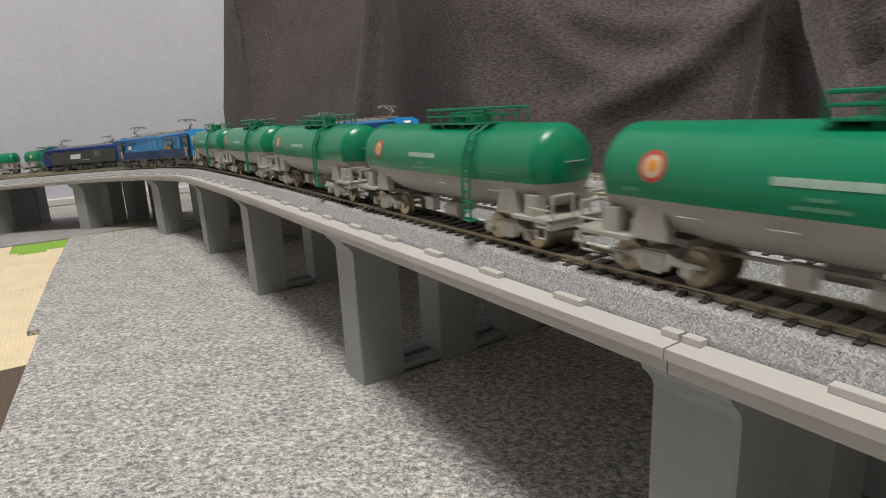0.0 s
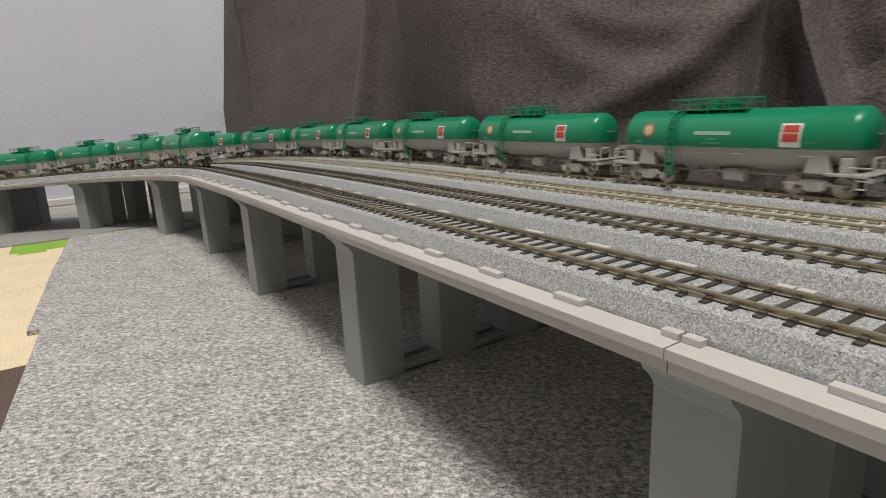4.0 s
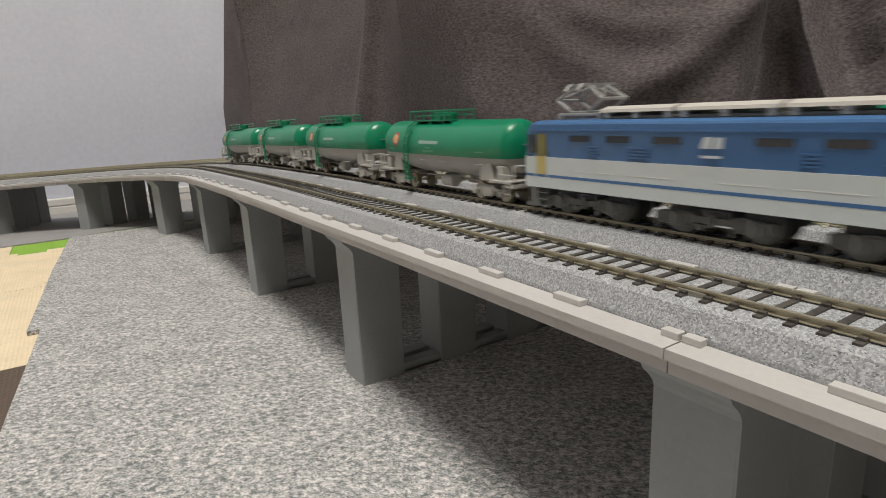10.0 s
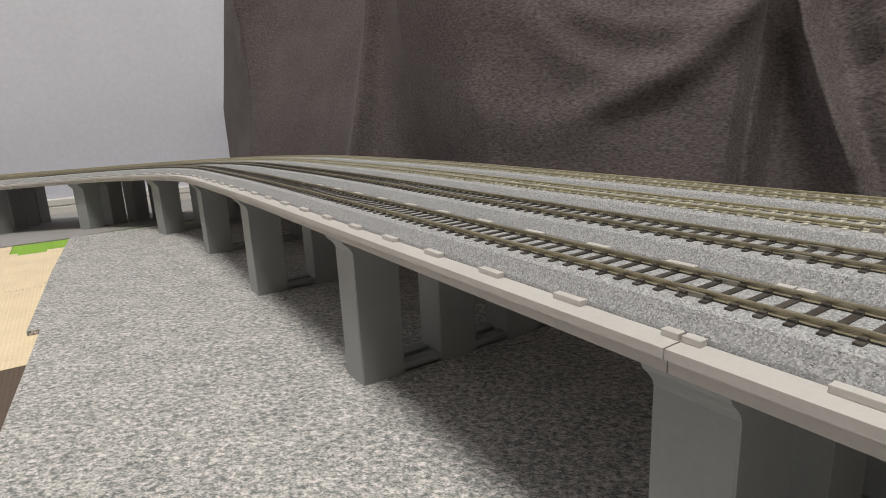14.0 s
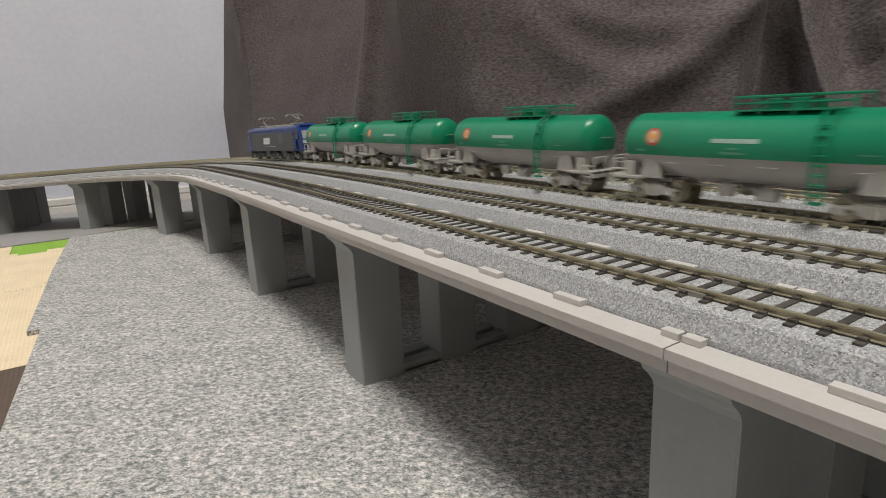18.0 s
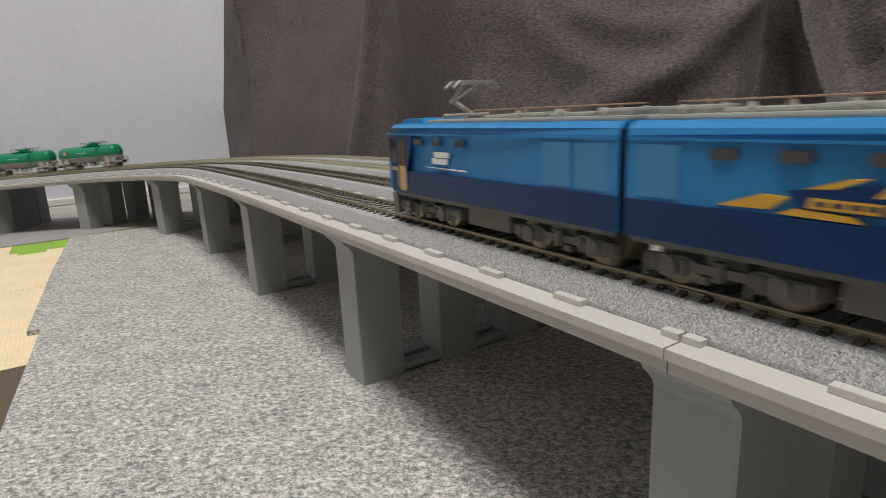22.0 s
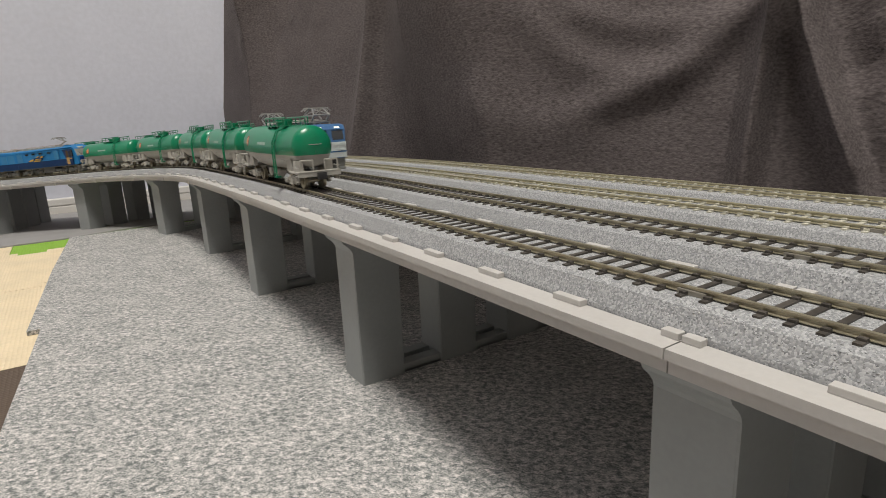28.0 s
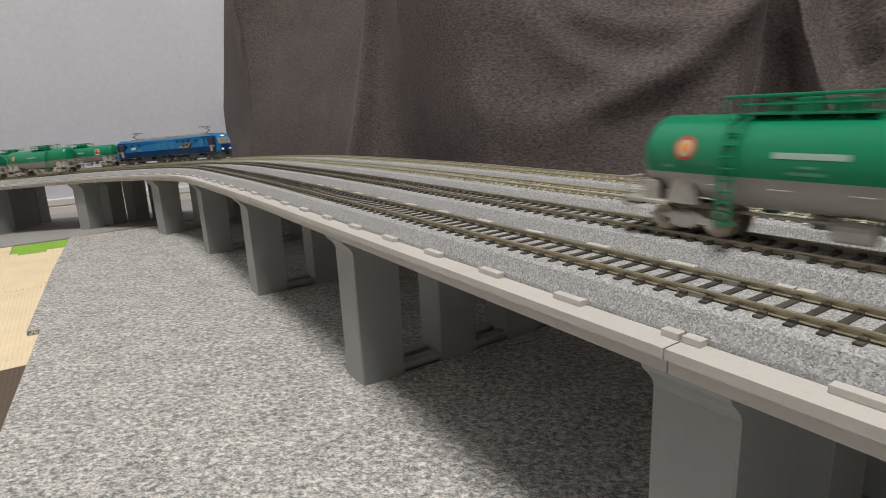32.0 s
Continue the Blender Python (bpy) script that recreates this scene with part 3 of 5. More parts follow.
def grains(k, s0, s1, count, seed):
    """Loose ballast grains, each a small uneven octahedron half sunk in the bed."""
    rng = np.random.default_rng(seed)
    verts, faces = [], []
    while len(verts) < count * 6:
        s, off = rng.uniform(s0, s1), rng.uniform(-10.2, 10.2)
        if abs(off) < 7.6 and abs((s - s0) / SLEEPER_PITCH - round((s - s0) / SLEEPER_PITCH)) * SLEEPER_PITCH < 0.95:
            continue
        z = float(np.interp(abs(off), [0, 7.4, 8.6, 10.3], [-1.36, -1.36, -2.0, -5.2]))
        x, y, h, _ = place(k, s, off)
        r = rng.uniform(0.12, 0.22)
        turn = Euler(rng.uniform(0, 3, 3)).to_matrix()
        n = len(verts)
        for v in ((1, 0, 0), (-1, 0, 0), (0, 1, 0), (0, -1, 0), (0, 0, 1), (0, 0, -1)):
            p = turn @ Vector(v) * r * rng.uniform(0.7, 1.25)
            verts.append(((x + p.x) * MM, (y + p.y) * MM, (h + z - 0.02 + p.z) * MM))
        for a, b in ((0, 2), (2, 1), (1, 3), (3, 0)):
            faces += [(n + a, n + b, n + 4), (n + b, n + a, n + 5)]
    return from_arrays("loose_ballast", verts, faces, M_STONE, True)


tracks = [ob for ob in scene.objects if ob.name.startswith("railway_track")]
for k, track, count in ((1, tracks[0], 14000), (2, tracks[1], 12000)):
    ob = tagged(new("loose_ballast", grains(k, -440.0, -120.0, count, k)), kind="stuff")
    ob.parent = track
# ---- rolling stock: mm, y along the vehicle, z over the rail heads ----
def side_box(bm, side, y0, y1, z0, z1, x, proud=0.1):
    """A thin plate on the side wall (side -1 or 1) standing proud of x."""
    a, b = sorted((side * (x - 0.3), side * (x + proud)))
    box(bm, a, b, min(y0, y1), max(y0, y1), z0, z1)


def plate(bm, side, outline, x, proud=0.1):
    """A thin plate of (y, z) outline on a side wall."""
    a, b = sorted((side * (x - 0.3), side * (x + proud)))
    prism(bm, outline, a, b, "X")


def round_plate(bm, side, y, z, r, x, proud=0.1, seg=20):
    plate(bm, side, [(y + r * math.cos(2 * math.pi * i / seg), z + r * math.sin(2 * math.pi * i / seg)) for i in range(seg)], x, proud)


TANK_HALF, TANK_TOP, SPLIT = 39.6, 25.1, 13.5


def tank_rings():
    """(y, radius, centre height) along the barrel: a fish-bellied tank with dished ends."""
    rings = []
    for f in (0.0, 0.06617, 0.13, 0.25, 0.5, 0.72, 0.88, 0.97, 1.0):
        r = 8.35 * math.sqrt(max(0.0, 1 - (1 - f) ** 2.4))
        rings.append((-TANK_HALF + 4.6 * f, max(r, 0.02), TANK_TOP - 8.35))
    n = 14
    for i in range(1, n):
        y = -TANK_HALF + 4.6 + (2 * TANK_HALF - 9.2) * i / n
        q = min(1.0, (TANK_HALF - 4.6 - abs(y)) / 20.0)
        r = 8.35 + 0.95 * q * q * (3 - 2 * q)
        rings.append((y, r, TANK_TOP - r))
    return rings + [(-y, r, c) for y, r, c in rings[8::-1]]


def shell_x(y, z):
    q = max(0.0, min(1.0, (TANK_HALF - 4.6 - abs(y)) / 20.0))
    r = 8.35 + 0.95 * q * q * (3 - 2 * q)
    return math.sqrt(max(0.0, r * r - (z - TANK_TOP + r) ** 2))


def print_patch(side, y0, y1, z0, z1, lift=0.06):
    """A printed panel that follows the curve of the tank."""
    bm = bmesh.new()
    ny, nz = 6, 8
    g = [[bm.verts.new(Vector((side * (shell_x(y0 + (y1 - y0) * i / ny, z0 + (z1 - z0) * j / nz) + lift), y0 + (y1 - y0) * i / ny, z0 + (z1 - z0) * j / nz)) * MM) for j in range(nz + 1)] for i in range(ny + 1)]
    for i in range(ny):
        for j in range(nz):
            bm.faces.new((g[i][j], g[i + 1][j], g[i + 1][j + 1], g[i][j + 1]))
    return bm


def print_round(side, y, z, r, lift=0.06):
    bm = bmesh.new()
    seg = 24
    mid = bm.verts.new(Vector((side * (shell_x(y, z) + lift), y, z)) * MM)
    last = None
    for f in (0.35, 0.7, 1.0):
        ring = []
        for i in range(seg):
            a = 2 * math.pi * i / seg
            yy, zz = y + r * f * math.cos(a), z + r * f * math.sin(a)
            ring.append(bm.verts.new(Vector((side * (shell_x(yy, zz) + lift), yy, zz)) * MM))
        for i in range(seg):
            j = (i + 1) % seg
            bm.faces.new((mid, ring[i], ring[j]) if last is None else (last[i], ring[i], ring[j], last[j]))
        last = ring
    return bm


def tank_bm(upper):
    bm = bmesh.new()
    rows, seg = [], 20
    for y, r, c in tank_rings():
        if not upper and r < abs(c - SPLIT) - 0.02:
            continue
        lo = math.asin(max(-1.0, min(1.0, (SPLIT - c) / r)))
        a0, a1 = (lo, math.pi - lo) if upper else (math.pi - lo, 2 * math.pi + lo)
        rows.append([bm.verts.new(Vector((r * math.cos(a0 + (a1 - a0) * j / seg), y, c + r * math.sin(a0 + (a1 - a0) * j / seg))) * MM) for j in range(seg + 1)])
    for a, b in zip(rows, rows[1:]):
        for j in range(seg):
            bm.faces.new((a[j], b[j], b[j + 1], a[j + 1]))
    bmesh.ops.remove_doubles(bm, verts=bm.verts[:], dist=0.00001)
    bmesh.ops.recalc_face_normals(bm, faces=bm.faces[:])
    return bm


def wheel_pair(bm, y, r, z0=0.0, x=3.9):
    for sx in (-1, 1):
        disc(bm, (sx * x, y, r + z0), "X", r, 1.3, 22)
        disc(bm, (sx * (x - 0.75), y, r + z0), "X", r + 0.55, 0.35, 22)
        disc(bm, (sx * (x + 0.7), y, r + z0), "X", r * 0.45, 0.5, 12)
    rod(bm, (-x, y, r + z0), (x, y, r + z0), 0.5)


def wagon_bogie(parent, y):
    ob = part("bogie", bogie_bolster(), M_FRAME, parent)
    ob.location = (0, y * MM, 0)
    for sx in (-1, 1):
        bm = bmesh.new()
        prism(bm, [(-8.6, 3.5), (-7.3, 3.3), (-7.1, 2.2), (-5.5, 2.2), (-5.3, 3.3), (-3.4, 3.3), (-2.5, 2.0), (2.5, 2.0), (3.4, 3.3), (5.3, 3.3), (5.5, 2.2), (7.1, 2.2), (7.3, 3.3), (8.6, 3.5), (8.4, 4.0), (4.6, 4.1), (2.8, 4.9), (-2.8, 4.9), (-4.6, 4.1), (-8.4, 4.0)], sx * 6.1, sx * 6.7, "X")
        for yy in (-6.3, 6.3):
            disc(bm, (sx * 7.0, yy, 2.85), "X", 0.95, 0.8, 14)
            box(bm, sx * 6.4 - 0.4, sx * 6.4 + 0.4, yy - 1.0, yy + 1.0, 1.9, 3.6, 0.12)
        for yy in (-1.3, 0.0, 1.3):
            rod(bm, (sx * 6.9, yy, 1.7), (sx * 6.9, yy, 4.4), 0.5, 8)
        part("side_frame", bm, M_FRAME, ob)
    for yy in (-6.3, 6.3):
        bm = bmesh.new()
        wheel_pair(bm, yy, 2.85)
        part("wheelset", bm, M_WHEEL, ob)
    return ob


def bogie_bolster():
    bm = bmesh.new()
    box(bm, -6, 6, -2.2, 2.2, 3.2, 5.2, 0.3)
    return bm


def coupler(parent, y, way, mat):
    bm = bmesh.new()
    box(bm, -1.2, 1.2, min(y, y + way * 2.6), max(y, y + way * 2.6), 4.4, 6.4, 0.3)
    box(bm, -1.9, 1.9, y + way * 2.2 - 0.7, y + way * 2.2 + 0.7, 4.0, 6.9, 0.3)
    part("coupler", bm, mat, parent)


def tank_wagon(sign):
    """Ladder and walkway towards -y, roundels on the left-hand end of each side. sign: with a red placard on both sides."""
    label = "green and grey oil tank wagon with red placard and top walkway" if sign else "green and grey oil tank wagon with round emblem and walkway"
    t = tagged(new("tank_wagon"), label, "tank wagon", "tank wagons")
    shell = part("tank_shell", tank_bm(True), M_GREEN, t, "glossy green upper tank", True)
    part("tank_belly", tank_bm(False), M_GREY, t, "grey painted tank belly", True)
    # walkway, hatches and rails on top
    bm = bmesh.new()
    for sx in (-1, 1):
        box(bm, sx * 3.2 - 1.9, sx * 3.2 + 1.9, -18.6, 5.4, 24.85, 25.25, 0.08)
        for yy in (-16, -8, 0, 5):
            box(bm, sx * 4.0 - 0.3, sx * 4.0 + 0.3, yy - 0.4, yy + 0.4, 23.1, 24.9)
    part("walkway", bm, M_GREEN, t)
    for sx in (-1, 1):
        bm = bmesh.new()
        for yy in (-17.6, -11.7, -5.9, 0, 5.6):
            rod(bm, (sx * 4.9, yy, 25.1), (sx * 4.9, yy, 28.4), 0.26)
        rod(bm, (sx * 4.9, -20.8, 28.4), (sx * 4.9, 5.8, 28.4), 0.32)
        rod(bm, (sx * 4.9, -17.6, 26.8), (sx * 4.9, 5.6, 26.8), 0.24)
        rod(bm, (sx * 4.9, -20.8, 28.4), (sx * 4.9, -20.8, 25.5), 0.26)
        part("handrail", bm, M_GREEN, t)
    bm = bmesh.new()
    disc(bm, (0, -1.5, 25.9), "Z", 2.6, 1.9, 20)
    disc(bm, (0, -1.5, 27.1), "Z", 2.9, 0.7, 20)
    rod(bm, (-2.9, -1.5, 27.5), (2.9, -1.5, 27.5), 0.3)
    part("manhole", bm, M_GREEN, t)
    bm = bmesh.new()
    box(bm, -1.6, 1.6, -9.6, -6.0, 24.9, 27.9, 0.3)
    rod(bm, (0, -12.2, 24.9), (0, -12.2, 27.1), 0.9, 10)
    disc(bm, (0, -12.2, 27.2), "Z", 1.3, 0.4, 12)
    part("safety_valve", bm, M_GREEN, t)
    for sx in (-1, 1):
        bm = bmesh.new()
        path = [(4.4, 25), (7.6, 23.1), (9.75, 18.5), (10.1, 14.5), (9.9, 4.6)]
        box(bm, sx * 9.2 - 1.0, sx * 9.2 + 1.0, -18.7, -15.5, 4.0, 4.5)
        ladder = part("ladder", bm, M_GREEN, t)
        for yy in (-18.4, -15.8):
            bm = bmesh.new()
            for (xa, za), (xb, zb) in zip(path, path[1:]):
                rod(bm, (sx * xa, yy, za), (sx * xb, yy, zb), 0.3)
            part("stile", bm, M_GREEN, ladder)
        for zz in (21.6, 19.4, 17.2, 15.0, 12.8, 10.6, 8.4, 6.2):
            bm = bmesh.new()
            xx = 9.9 if zz < 17 else 9.9 - (zz - 17) * 0.42
            rod(bm, (sx * xx, -18.4, zz), (sx * xx, -15.8, zz), 0.24)
            part("rung", bm, M_GREEN, ladder)
        # prints on the shell
        flip = -sx
        part("emblem", print_round(sx, flip * 27, 18.6, 2.45, 0.05), M_RUST if sign else M_RED, t, "round red emblem")
        part("emblem_centre", print_round(sx, flip * 27, 18.6, 1.75, 0.09), M_GOLD if sign else M_BUFF, t, "buff emblem centre")
        part("emblem_mark", print_round(sx, flip * 27.0, 18.7, 0.95, 0.13), M_BUFF if sign else M_ORANGE, t, "golden emblem mark")
        part("lettering", print_patch(sx, flip * -3.2, flip * 9.0, 17.3, 18.4), M_LETTER, t, "faded white lettering strip")
        for ya, yb, za, zb in ((1.6, 4.6, 15.7, 16.2), (-0.2, 6.4, 14.5, 15.1), (-28, -24, 15.2, 15.45), (29.5, 32.4, 14.5, 15.2)):
            part("data_mark", print_patch(sx, flip * ya, flip * yb, za, zb), M_FAINT, t)
        if sign:
            part("placard", print_patch(sx, flip * -23.6, flip * -18.1, 14.0, 20.7, 0.12), M_WHITE, t, "white placard frame")
            for za, zb in ((18.2, 20.2), (15.5, 17.9)):
                part("placard_field", print_patch(sx, flip * -23.1, flip * -18.6, za, zb, 0.2), M_RED, t, "red placard field")
        # grip rails on the belly
        bm = bmesh.new()
        for yy in (20, 7, -6, -26):
            rod(bm, (sx * 9.25, flip * yy - 1.8, 11.6), (sx * 9.25, flip * yy + 1.8, 11.6), 0.15)
        part("grip_rail", bm, M_GREY, t)
    for e in (-1, 1):
        bm = bmesh.new()
        rod(bm, (-2.6, e * 39.7, 17.6), (2.6, e * 39.7, 17.6), 0.13)
        part("end_rail", bm, M_GREY, t)
        # end platform with buffer beam, posts and hand rails
        bm = bmesh.new()
        box(bm, -8.8, 8.8, e * 36.4 - 5.8, e * 36.4 + 5.8, 6.4, 7.2, 0.15)
        box(bm, -8.8, 8.8, e * 41.6 - 0.6, e * 41.6 + 0.6, 5.2, 7.4, 0.15)
        box(bm, -2.4, 2.4, e * 33 - 9, e * 33 + 9, 5.2, 6.6, 0.2)
        part("end_platform", bm, M_FRAME, t)
        for sx in (-1, 1):
            bm = bmesh.new()
            prism(bm, [(e * 31.6, 6.8), (e * 24.5, 6.8), (e * 25.5, 12.2), (e * 30.2, 12.2)], sx * 5.6, sx * 7.4, "X")
            part("saddle", bm, M_FRAME, t)
            bm = bmesh.new()
            box(bm, sx * 6.2 - 1.6, sx * 6.2 + 1.6, e * 35.2 - 1.5, e * 35.2 + 1.5, 7.0, 11.4, 0.2)
            part("tank_bracket", bm, M_FRAME, t)
        for sx in (-1, 1):
            bm = bmesh.new()
            rod(bm, (sx * 7.8, e * 41.6, 7.2), (sx * 7.8, e * 41.6, 11.6), 0.32)
            rod(bm, (sx * 7.8, e * 41.6, 11.6), (sx * 2.4, e * 41.6, 11.6), 0.32)
            rod(bm, (sx * 2.4, e * 41.6, 11.6), (sx * 2.4, e * 41.6, 7.2), 0.32)
            part("hand_rail", bm, M_FRAME, t)
            bm = bmesh.new()
            rod(bm, (sx * 8.6, e * 36, 9.0), (sx * 8.6, e * 41.6, 9.0), 0.22)
            part("side_rail", bm, M_FRAME, t)
        for sx in (-1, 1):
            bm = bmesh.new()
            for zz in (5.6, 3.4):
                rod(bm, (sx * 8.6, e * 38.2, zz), (sx * 8.6, e * 40.6, zz), 0.22)
            rod(bm, (sx * 8.6, e * 38.2, 3.2), (sx * 8.6, e * 38.2, 6.8), 0.2)
            rod(bm, (sx * 8.6, e * 40.6, 3.2), (sx * 8.6, e * 40.6, 6.8), 0.2)
            part("step", bm, M_FRAME, t)
        coupler(t, e * 42.0, e, M_BLACK)
    bm = bmesh.new()
    disc(bm, (4.2, 3.5, 4.6), "Y", 2.0, 6.5, 14)
    part("air_tank", bm, M_FRAME, t)
    bm = bmesh.new()
    disc(bm, (-4.2, -4.2, 4.4), "Y", 1.7, 5.0, 14)
    box(bm, -5.2, -3.0, 4.5, 8.5, 3.2, 6.6, 0.3)
    part("brake_gear", bm, M_FRAME, t)
    bm = bmesh.new()
    box(bm, -0.4, 0.4, -24, 24, 4.7, 5.3, 0.1)
    part("brake_pipe", bm, M_FRAME, t)
    return t, [wagon_bogie(t, 27.5), wagon_bogie(t, -27.5)]


def loco_bogie(parent, y, half=8.3, r=3.7, metal=None):
    ob = part("bogie", loco_bolster(), M_GEAR, parent)
    ob.location = (0, y * MM, 0)
    for sx in (-1, 1):
        bm = bmesh.new()
        prism(bm, [(-13.0, 3.0), (-11.0, 2.2), (-5.6, 2.2), (-4.0, 3.2), (4.0, 3.2), (5.6, 2.2), (11.0, 2.2), (13.0, 3.0), (12.6, 4.9), (5.5, 5.4), (3.5, 4.6), (-3.5, 4.6), (-5.5, 5.4), (-12.6, 4.9)], sx * 6.4, sx * 7.3, "X")
        for yy in (-half, half):
            disc(bm, (sx * 7.5, yy, 3.5), "X", 1.7, 1.0, 14)
            for d in (-2.6, 2.6):
                rod(bm, (sx * 7.4, yy + d, 2.3), (sx * 7.4, yy + d, 4.9), 0.6, 8)
        rod(bm, (sx * 7.5, 0, 2.6), (sx * 7.5, 0, 5.6), 0.8, 8)
        box(bm, sx * 7.3 - 0.5, sx * 7.3 + 0.5, -3.2, -1.6, 1.8, 3.0)
        part("side_frame", bm, M_GEAR, ob)
        for yy in (-half, half):
            bm = bmesh.new()
            rod(bm, (sx * 7.2, yy - 4.2, 4.6), (sx * 7.2, yy - 4.2, 1.2), 0.45, 6)
            part("sand_pipe", bm, M_GEAR, ob)
    for yy in (-half, half):
        bm = bmesh.new()
        wheel_pair(bm, yy, r)
        part("wheelset", bm, metal or M_WHEEL_DARK, ob)
    return ob


def loco_bolster():
    bm = bmesh.new()
    box(bm, -6.3, 6.3, -3.2, 3.2, 3.0, 6.0, 0.3)
    return bm


def body_bm(outline, half, top_bevel, nose_y=None, nose_scale=0.86, both=False):
    """A body from its side outline (y, z), with chamfered roof edges and noses that draw in."""
    bm = bmesh.new()
    prism(bm, outline, -half, half, "X")
    z_hi = max(z for _, z in outline)
    es = [e for e in bm.edges if all(v.co.z > (z_hi - 0.05) * MM for v in e.verts) and abs(e.verts[0].co.x - e.verts[1].co.x) < 1e-6]
    bmesh.ops.bevel(bm, geom=es, offset=top_bevel * MM, segments=3, affect="EDGES", profile=0.5)
    if nose_y is not None:
        for v in bm.verts:
            q = abs(v.co.y) / MM if both else v.co.y / MM
            if q > nose_y:
                v.co.x *= nose_scale
    return bm


def single_arm_panto(parent, y, way, base, head):
    """A raised single-arm pantograph on its base frame."""
    bm = bmesh.new()
    for sx in (-1, 1):
        rod(bm, (sx * 3.2, y - 4.5, base + 0.6), (sx * 3.2, y + 4.5, base + 0.6), 0.45)
    for yy in (-4.5, 4.5):
        rod(bm, (-3.2, y + yy, base + 0.6), (3.2, y + yy, base + 0.6), 0.45)
        for sx in (-1, 1):
            rod(bm, (sx * 3.2, y + yy, base - 1.0), (sx * 3.2, y + yy, base + 0.6), 0.6, 8)
    p = part("pantograph", bm, M_PANTO, parent, "raised single-arm pantograph")
    mid = base + (head - base) * 0.48
    bm = bmesh.new()
    rod(bm, (0, y - way * 3.0, base + 0.6), (0, y + way * 5.0, mid), 0.62, 8)
    rod(bm, (0.9, y - way * 1.5, base + 0.6), (0.7, y + way * 5.0, mid - 0.5), 0.3)
    rod(bm, (-1.0, y + way * 5.0, mid), (1.0, y + way * 5.0, mid), 0.55)
    part("lower_arm", bm, M_PANTO, p)
    bm = bmesh.new()
    for sx in (-1, 1):
        rod(bm, (sx * 0.3, y + way * 5.0, mid), (sx * 2.4, y - way * 3.0, head - 0.4), 0.42)
    rod(bm, (-2.4, y - way * 3.0, head - 0.4), (2.4, y - way * 3.0, head - 0.4), 0.38)
    part("upper_arm", bm, M_PANTO, p)
    for d in (-1.6, 1.6):
        bm = bmesh.new()
        yy = y - way * 3.0 + d
        box(bm, -4.6, 4.6, yy - 0.4, yy + 0.4, head - 0.35, head + 0.25)
        for sx in (-1, 1):
            rod(bm, (sx * 4.6, yy, head - 0.05), (sx * 6.6, yy, head - 1.5), 0.36)
        part("collector_bar", bm, M_PANTO, p)


def diamond_panto(parent, y, base, head):
    """A raised diamond pantograph on its base frame."""
    bm = bmesh.new()
    for sx in (-1, 1):
        rod(bm, (sx * 4.2, y - 7, base), (sx * 4.2, y + 7, base), 0.5)
    for e in (-1, 1):
        rod(bm, (-4.2, y + e * 6.5, base), (4.2, y + e * 6.5, base), 0.5)
        for sx in (-1, 1):
            rod(bm, (sx * 4.2, y + e * 6.5, base - 1.8), (sx * 4.2, y + e * 6.5, base), 0.6, 8)
    p = part("pantograph", bm, M_PANTO, parent, "raised diamond pantograph")
    mid = (base + head) / 2
    for e in (-1, 1):
        bm = bmesh.new()
        for sx in (-1, 1):
            rod(bm, (sx * 4.0, y + e * 2.6, base + 0.5), (sx * 4.4, y + e * 7.6, mid), 0.46)
        rod(bm, (-4.0, y + e * 2.6, base + 0.5), (4.0, y + e * 2.6, base + 0.5), 0.46)
        part("lower_arm", bm, M_PANTO, p)
        bm = bmesh.new()
        for sx in (-1, 1):
            rod(bm, (sx * 4.4, y + e * 7.6, mid), (sx * 3.0, y + e * 2.0, head - 0.3), 0.4)
            rod(bm, (-sx * 4.4, y + e * 7.6, mid), (sx * 3.0, y + e * 2.0, head - 0.3), 0.28)
        rod(bm, (-4.4, y + e * 7.6, mid), (4.4, y + e * 7.6, mid), 0.4)
        part("upper_arm", bm, M_PANTO, p)
        bm = bmesh.new()
        box(bm, -5.6, 5.6, y + e * 2.0 - 0.42, y + e * 2.0 + 0.42, head - 0.35, head + 0.3)
        for sx in (-1, 1):
            rod(bm, (sx * 5.6, y + e * 2.0, head), (sx * 7.4, y + e * 2.0, head - 1.6), 0.38)
        part("collector_bar", bm, M_PANTO, p)


def windscreen(parent, name, bl, br, tr, tl, mat=None, label=""):
    """A pane from its four corners, mm, standing a little proud of the nose."""
    bm = bmesh.new()
    vs = [Vector(v) for v in (bl, br, tr, tl)]
    n = (vs[1] - vs[0]).cross(vs[3] - vs[0]).normalized()
    a = [bm.verts.new((v - n * 0.3) * MM) for v in vs]
    b = [bm.verts.new((v + n * 0.12) * MM) for v in vs]
    bm.faces.new(b)
    bm.faces.new(a[::-1])
    for i in range(4):
        bm.faces.new((a[i], a[(i + 1) % 4], b[(i + 1) % 4], b[i]))
    bmesh.ops.recalc_face_normals(bm, faces=bm.faces[:])
    part(name, bm, mat or M_GLASS, parent, label)


